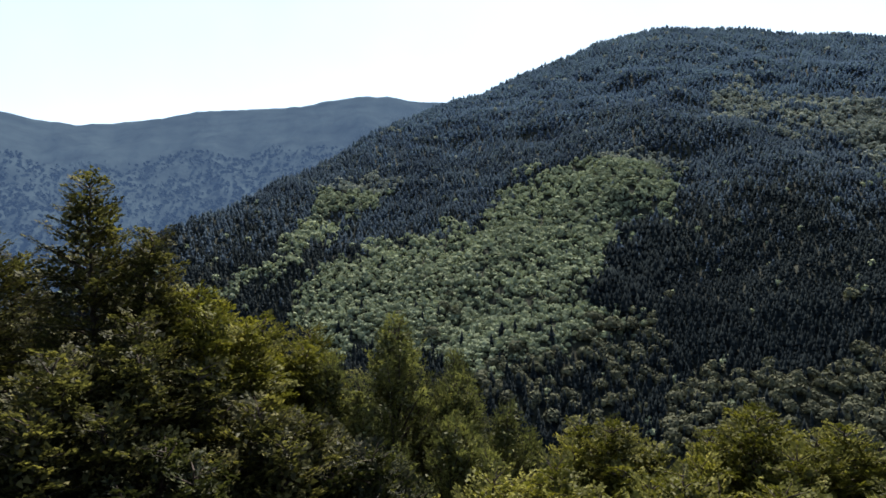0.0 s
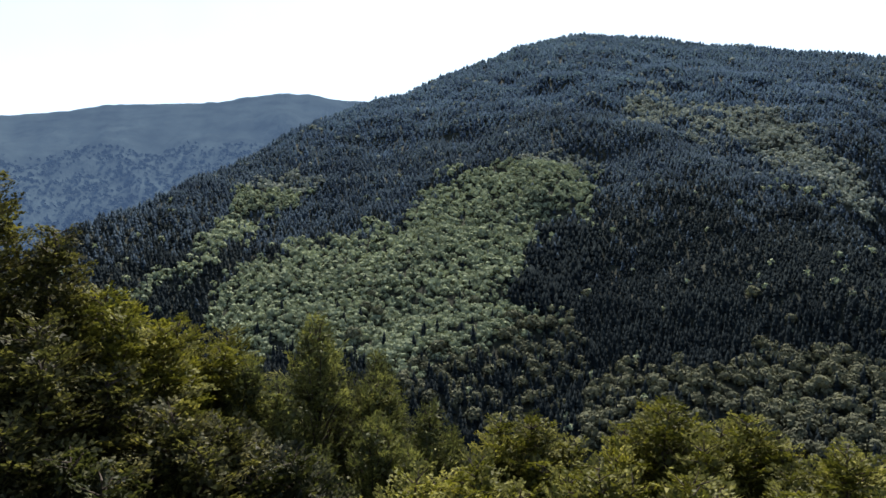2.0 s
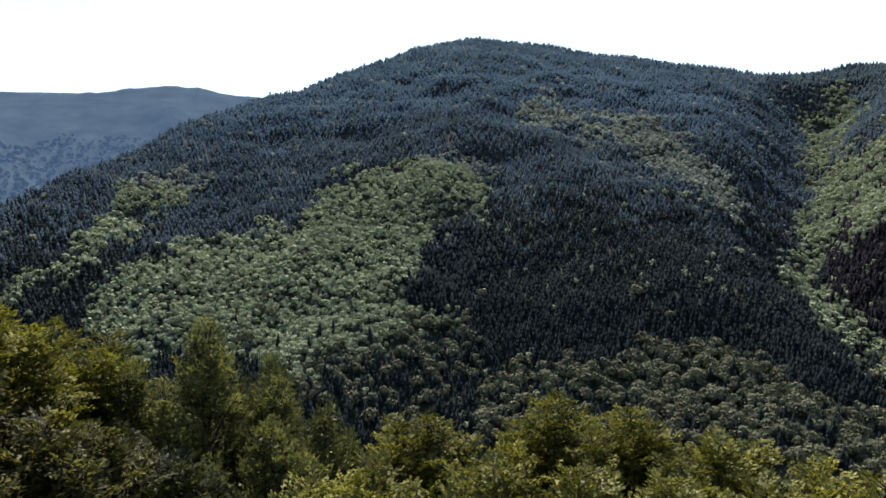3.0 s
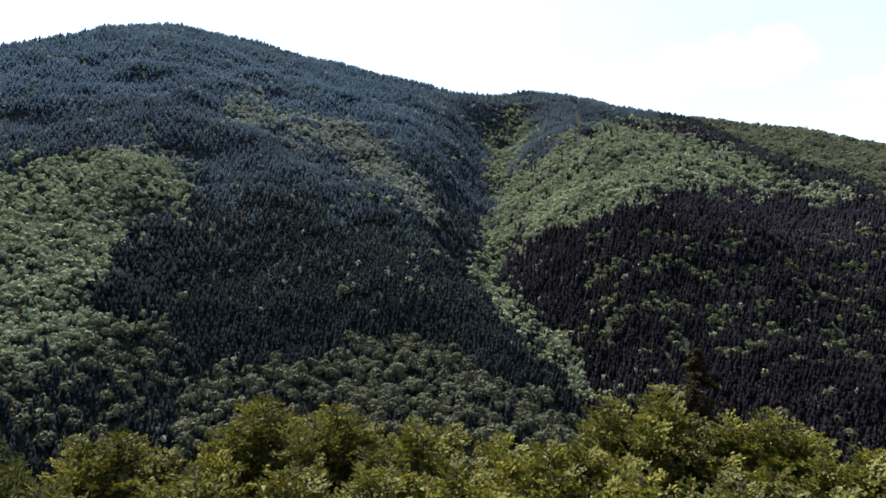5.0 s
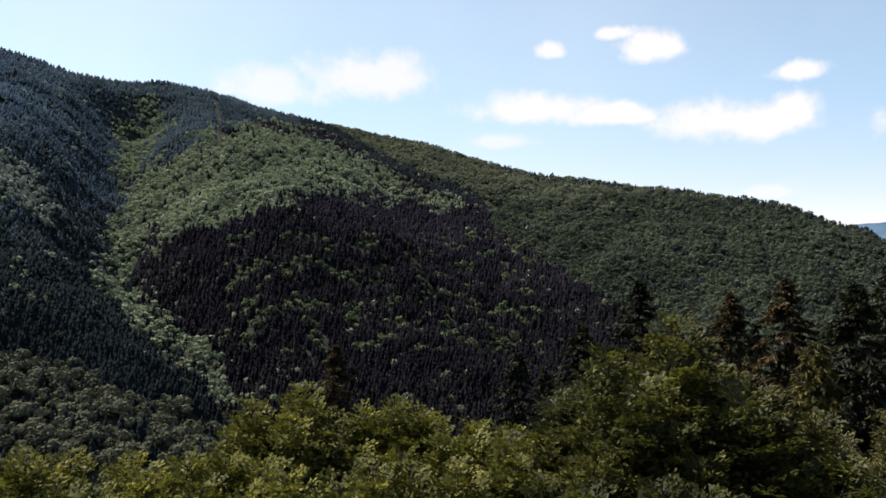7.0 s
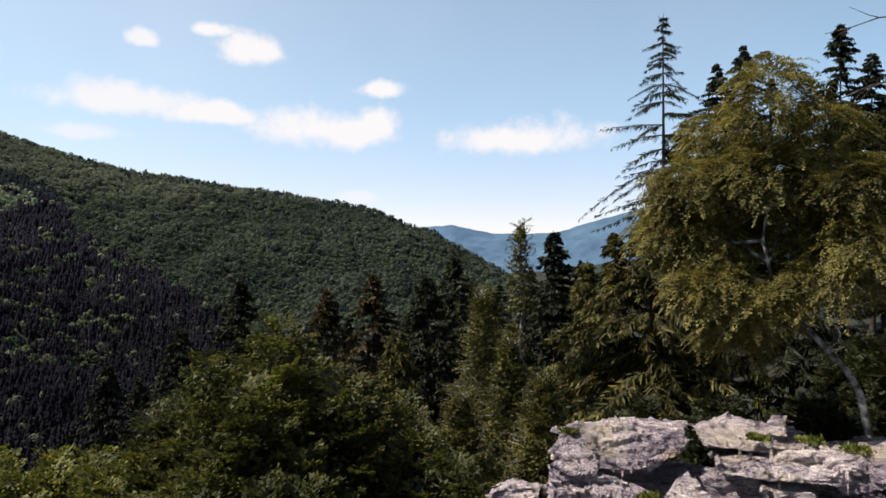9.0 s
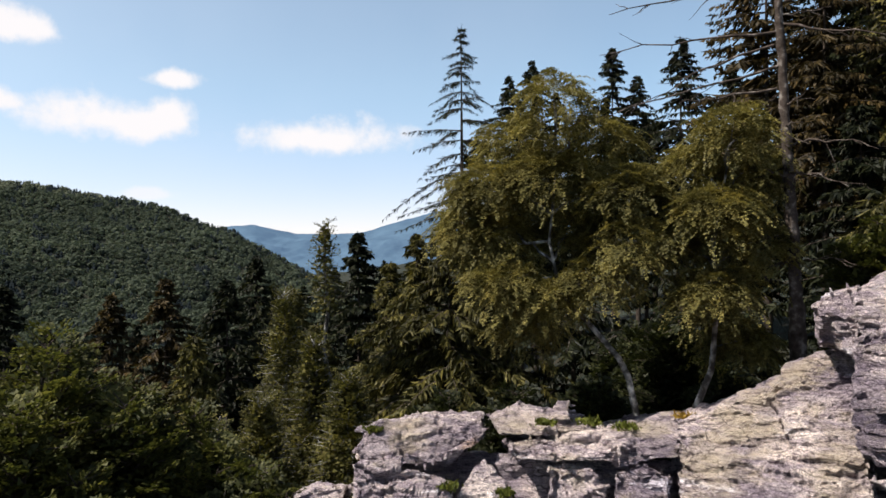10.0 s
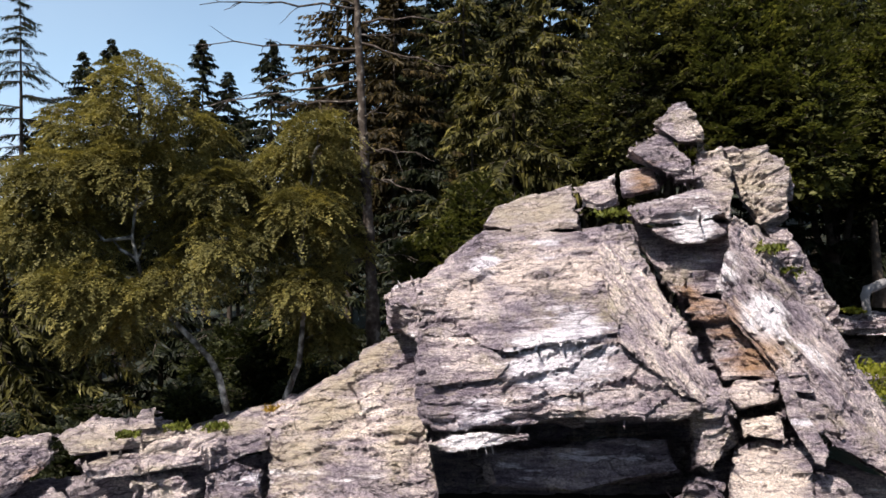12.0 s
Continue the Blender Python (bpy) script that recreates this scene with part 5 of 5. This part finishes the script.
tagged(block("cap_stone", None, 51, 0.8, 0.035, 0.025, [(163.6, 7.5, 10.8), (166.0, 8.6, 10.9), (167.1, 8.3, 10.9), (169.4, 4.8, 10.6), (167.3, 4.7, 10.6), (165.4, 6.2, 10.6)]), "pale angular stone lying tilted on the crag", "rock")
tagged(block("cap_stone", None, 53, 0.7, 0.035, 0.025, [(165.4, 9.4, 10.9), (166.9, 11.1, 11), (168.1, 11.1, 11), (169.6, 8.8, 10.9), (169.4, 7.7, 10.8), (167.5, 7.8, 10.7)]), "small pointed stone perched as the summit of the crag", "rock")
tagged(block("cap_stone", None, 55, 0.8, 0.04, 0.03, [(168.8, 7.6, 11), (170.6, 7.2, 11), (171.6, 4.6, 10.8), (171.5, 1.6, 10.6), (169.4, 2.1, 10.6), (168.5, 5.6, 10.9)]), "narrow upright stone wedged behind the summit stones", "rock")
tagged(block("cap_stone", None, 57, 1.2, 0.04, 0.035, [(170.9, 7.1, 11.3), (173.9, 7.5, 11.4), (175.4, 5.3, 11.4), (175.2, 2.3, 11.3), (173.5, 1.3, 11.1), (171.9, 3.4, 11.1)]), "blocky lichen-yellow stone beside the summit stones", "rock")
tagged(block("cap_stone", None, 59, 0.6, 0.035, 0.02, [(163.0, 5.6, 10.95), (165.4, 5.9, 11), (166.1, 4.3, 10.8), (163.4, 3.8, 10.7)]), "reddish broken stone lying on the boulder", "rock")
rock_ledge = thing("rock_ledge", (0, 0, 0), "broad broken schist ledge with moss in its cracks", "rock")
block("front_block", rock_ledge, 61, 1.6, 0.05, 0.05, [(108.4, -16.0, 11.3), (109.2, -14.8, 11.8), (110.6, -13.7, 12), (114.6, -13.4, 12), (119.0, -13.2, 12), (119.3, -15.1, 11.5), (116.4, -17.1, 11), (113.6, -17.6, 11), (109.3, -17.0, 11.1)])
block("edge_stone", rock_ledge, 63, 0.7, 0.045, 0.02, [(108.5, -14.7, 11.9), (108.7, -14.2, 12.1), (110.5, -14.3, 12.1), (110.6, -15.0, 11.9)])
block("lower_block", rock_ledge, 65, 1.8, 0.055, 0.05, [(108.4, -17.0, 11.2), (110.0, -17.1, 11), (113.6, -17.8, 10.8), (116.7, -18.8, 10.7), (116.6, -24.6, 10), (107.6, -23.6, 10.6)])
block("outer_stone", rock_ledge, 67, 1.2, 0.06, 0.04, [(103.6, -19.2, 11.8), (105.2, -18.5, 12), (108.0, -18.6, 12), (106.6, -23.7, 11.4), (101.4, -23.0, 11.4)])
block("top_block", rock_ledge, 69, 1.6, 0.05, 0.04, [(119.7, -13.7, 11.9), (121.8, -12.7, 12.3), (124.5, -12.9, 12.3), (128.2, -13.7, 12.2), (128.1, -14.7, 11.5), (123.4, -15.1, 11.4), (120.5, -15.0, 11.5)])
block("upright_stone", rock_ledge, 71, 0.5, 0.04, 0.02, [(124.1, -13.9, 11.9), (125.2, -12.2, 12.1), (126.2, -12.3, 12.1), (126.3, -13.9, 11.8)])
block("middle_block", rock_ledge, 73, 1.6, 0.05, 0.05, [(121.0, -15.5, 11.3), (123.4, -14.9, 11.5), (128.8, -14.8, 11.5), (134.6, -14.5, 11.5), (134.4, -16.1, 11.1), (128.2, -16.7, 11), (125.0, -16.9, 10.9), (121.2, -16.7, 11)])
block("pale_wedge", rock_ledge, 75, 0.9, 0.045, 0.02, [(119.1, -16.8, 11), (121.0, -18.9, 10.8), (120.7, -21.8, 10.5), (116.4, -21.7, 10.5), (116.9, -19.9, 10.7)])
block("lower_block", rock_ledge, 77, 1.4, 0.05, 0.045, [(124.4, -17.2, 10.9), (127.9, -16.9, 10.9), (129.3, -18.6, 10.7), (129.1, -24.8, 10.2), (124.2, -24.8, 10.2)])
block("lower_block", rock_ledge, 79, 1.4, 0.05, 0.045, [(129.4, -17.4, 11), (131.9, -16.5, 11), (134.3, -17.4, 10.9), (133.6, -19.2, 10.7), (132.9, -24.6, 10.2), (129.5, -24.8, 10.2)])
block("back_block", rock_ledge, 81, 2, 0.08, 0.04, [(120.2, -16.3, 11.6), (134.8, -16.2, 11.6), (134.7, -24.5, 11), (119.6, -24.7, 11)])
block("back_block", rock_ledge, 83, 2, 0.08, 0.04, [(109.2, -16.4, 12), (120.2, -16.3, 12), (120.1, -24.8, 11.2), (108.6, -23.7, 11.4)])
block("top_block", rock_ledge, 85, 1.6, 0.05, 0.04, [(128.0, -13.9, 12.2), (131.4, -13.1, 12.4), (134.0, -12.8, 12.4), (135.6, -12.9, 12.3), (134.9, -14.8, 11.5), (128.5, -15.1, 11.6)])
block("smooth_slab", rock_ledge, 87, 2.4, 0.05, 0.04, [(134.3, -13.5, 11.5), (134.8, -13.0, 12), (138.4, -11.7, 12), (142.0, -10.8, 12), (144.3, -7.9, 11.6), (146.8, -7.6, 11), (147.0, -14.2, 10.2), (148.3, -20.3, 9.7), (148.0, -25.0, 9.4), (134.3, -24.3, 10), (134.5, -16.3, 11)])
shelf = thing("rock_shelf", (0, 0, 0), "sunlit flat rock shelf below the dark wood", "rock")
block("slab", shelf, 91, 3.0, 0.07, 0.05, [(178.0, -5.4, 17), (180.5, -4.7, 17.2), (186, -4.6, 17.2), (186, -6.4, 17), (178.1, -6.7, 16.8)])
block("footing", shelf, 93, 3.0, 0.12, 0.06, [(178.6, -6.6, 17.8), (186, -6.2, 17.8), (186, -13, 17.2), (178.2, -13, 17.2)])


# ---- moss and low plants in the cracks ----
def tuft(name, az, el, r, wide, mat, label, seed, n=60):
    rng = np.random.RandomState(seed)
    p = place(az, el, r)
    ob = thing(name, p, label, "plant", "plants in the cracks")
    c = rng.normal(0, 0.4, (n, 3)) * wide * [1, 1, 0.25]
    c[:, 2] = np.abs(c[:, 2]) - 0.05 * wide
    al = rng.normal(0, 0.6, (n, 3)) + [0, 0, 0.7]
    hang("leaves", raw_mesh("leaves", *leaves(c, al, rng.normal(0, 1, (n, 3)) + [0, 0, 0.5], 0.09, 0.05, rng), mat), ob)


for i, (az, el, r, w) in enumerate([(124.2, -14.2, 11.5, 0.2), (127.7, -14.0, 11.7, 0.22), (130.5, -14.2, 11.7, 0.22), (116.2, -19.1, 10.7, 0.18), (110.1, -14.7, 11.8, 0.15),
                                    (120.9, -19.6, 10.6, 0.15), (162.4, 2.2, 10.25, 0.25), (174.1, -0.6, 10.4, 0.22), (175.4, -2.3, 10.55, 0.15)]):
    tuft("moss_clump", az, el, r, w, M_MOSS, "olive-green moss and low herbs in a rock crack", 700 + i, 160)
tuft("grass_tuft", 135.1, -13.2, 11.9, 0.2, M_GRASS, "dry orange-yellow grass tuft at a birch foot", 720, 120)
for i, (az, el, r, w) in enumerate([(180.1, -9.0, 14.5, 0.7), (181.5, -10.5, 14.0, 0.8), (183.0, -9.5, 14.5, 0.8), (179.4, -5.0, 17, 0.2)]):
    tuft("bush", az, el, r, w, M_BUSH, "bright yellow-green low bush between the rocks", 730 + i, 420)


# ---- the dead tree ----
M_SMOOTH = surface("smooth grey surface", lambda nt: ramp(nt, noise_tex(nt, 5), (0.3, (0.13, 0.12, 0.125)), (0.7, (0.22, 0.205, 0.21))), 0.8, 12, 0.3)


def snag():
    rng = np.random.RandomState(9)
    foot = place(143.1, -10.6, 13.2)
    ob = thing("dead_tree", foot, "tall bare dead conifer trunk with grey broken branches", "tree")
    line = [(143.1, -10.6), (142.9, -4), (142.6, 2), (142.3, 8), (142.0, 14), (141.7, 20), (141.4, 26)]
    pts = np.array([np.array(place(a, e, 13.2)) - np.array(foot) for a, e in line])
    rad = np.array([0.16, 0.118, 0.096, 0.084, 0.073, 0.06, 0.035])
    t = np.linspace(0, 6, 60)
    knotty = np.stack([np.interp(t, range(7), pts[:, k]) for k in range(3)], -1) + rng.normal(0, 0.006, (60, 3))
    thick_at = np.interp(t, range(7), rad) * rng.uniform(0.88, 1.14, 60)
    hang("trunk", raw_mesh("trunk", *tube(knotty, thick_at, 10), M_SNAG, True), ob)
    main = [
        [(141.8, 18.5), (135.8, 18.6), (129.3, 18.1)],
        [(141.8, 15.5), (135.8, 15.5), (128.6, 15.1)],
        [(141.5, 14.6), (136.7, 13.4), (133.0, 11.5)],
        [(142.2, 13.2), (135.8, 11.9), (127.4, 10.1)],
        [(142.0, 16.0), (145.8, 14.9), (149.5, 14.3)],
        [(142.2, 17.5), (144.9, 17.9), (150.1, 17.7)],
        [(141.8, 18.7), (137.7, 19.6), (131.2, 20.7)],
        [(142.4, 7.9), (144.4, 7.6), (146.6, 7.4)],
        [(142.6, 5.3), (144.4, 5.1), (146.2, 4.2)],
        [(142.4, 5.0), (141.9, 5.3), (141.0, 5.7)],
        [(141.7, 11.5), (137.6, 11.3), (134.8, 11.0)],
        [(142.1, -1.2), (141.0, -1.6), (139.6, -1.9)],
    ]
    paths = []
    for line in main:
        p = np.array([np.array(place(a, e, 13.2 - 0.25 * i)) - np.array(foot) for i, (a, e) in enumerate(line)])
        t = np.linspace(0, 2, 9)
        p = np.stack([np.interp(t, range(3), p[:, k]) for k in range(3)], -1)
        p[1:] += rng.normal(0, 0.025, (8, 3))
        paths.append((p, 0.028))
    for i in range(22):
        t = rng.uniform(1.0, 6.0)
        stem = np.array([np.interp(t, range(7), pts[:, k]) for k in range(3)])
        a, L = rng.uniform(0, 6.28), rng.uniform(0.3, 1.1)
        paths.append((bent(rng, stem, stem + L * np.array([math.cos(a), math.sin(a), rng.uniform(-0.4, 0.2)]), 9, 0, 0.03), 0.02))
    for path, thick in paths:
        pieces = [tube(path, np.linspace(thick, 0.006, 9), 5)]
        L = np.linalg.norm(path[-1] - path[0])
        for j in range(int(2 + L * 2)):
            k = rng.randint(2, 9)
            tip = path[k] + (path[-1] - path[0]) / L * rng.uniform(0.1, 0.4) + rng.normal(0, 0.14, 3) - [0, 0, 0.06]
            pieces.append(tube(bent(rng, path[k], tip, 4), np.linspace(0.009, 0.003, 4), 4))
        hang("branch", raw_mesh("branch", *joined(pieces), M_SNAG, True), ob)


snag()


# ---- a trunk with a pale bent form on the shelf ----
def shelf_trunk():
    foot = place(180.9, -4.2, 17.8)
    ob = thing("old_tree", foot, "short dark trunk with a pale bent form on the shelf", "tree")
    to = lambda a, e, r=17.8: np.array(place(a, e, r)) - np.array(foot)
    # The trunk simply ends low; its upper part is left out.
    hang("trunk", raw_mesh("trunk", *tube([to(181.0, -4.6), to(180.9, -2.6), to(180.7, 0), to(180.65, 1.5)], [0.16, 0.11, 0.09, 0.05], 10), M_BARK, True), ob)
    # Unidentified pale bent form at the trunk's foot, shaped here as a root.
    hang("root", raw_mesh("root", *tube([to(181.2, -2.9), to(180.7, -3.2, 17.4), to(180.25, -3.4, 17.2), to(180.1, -3.9, 17.1), to(180.2, -4.6, 17.1), to(180.3, -5.2, 17.1)],
                                        [0.11, 0.1, 0.1, 0.09, 0.08, 0.08], 10), M_SMOOTH, True), ob)


shelf_trunk()
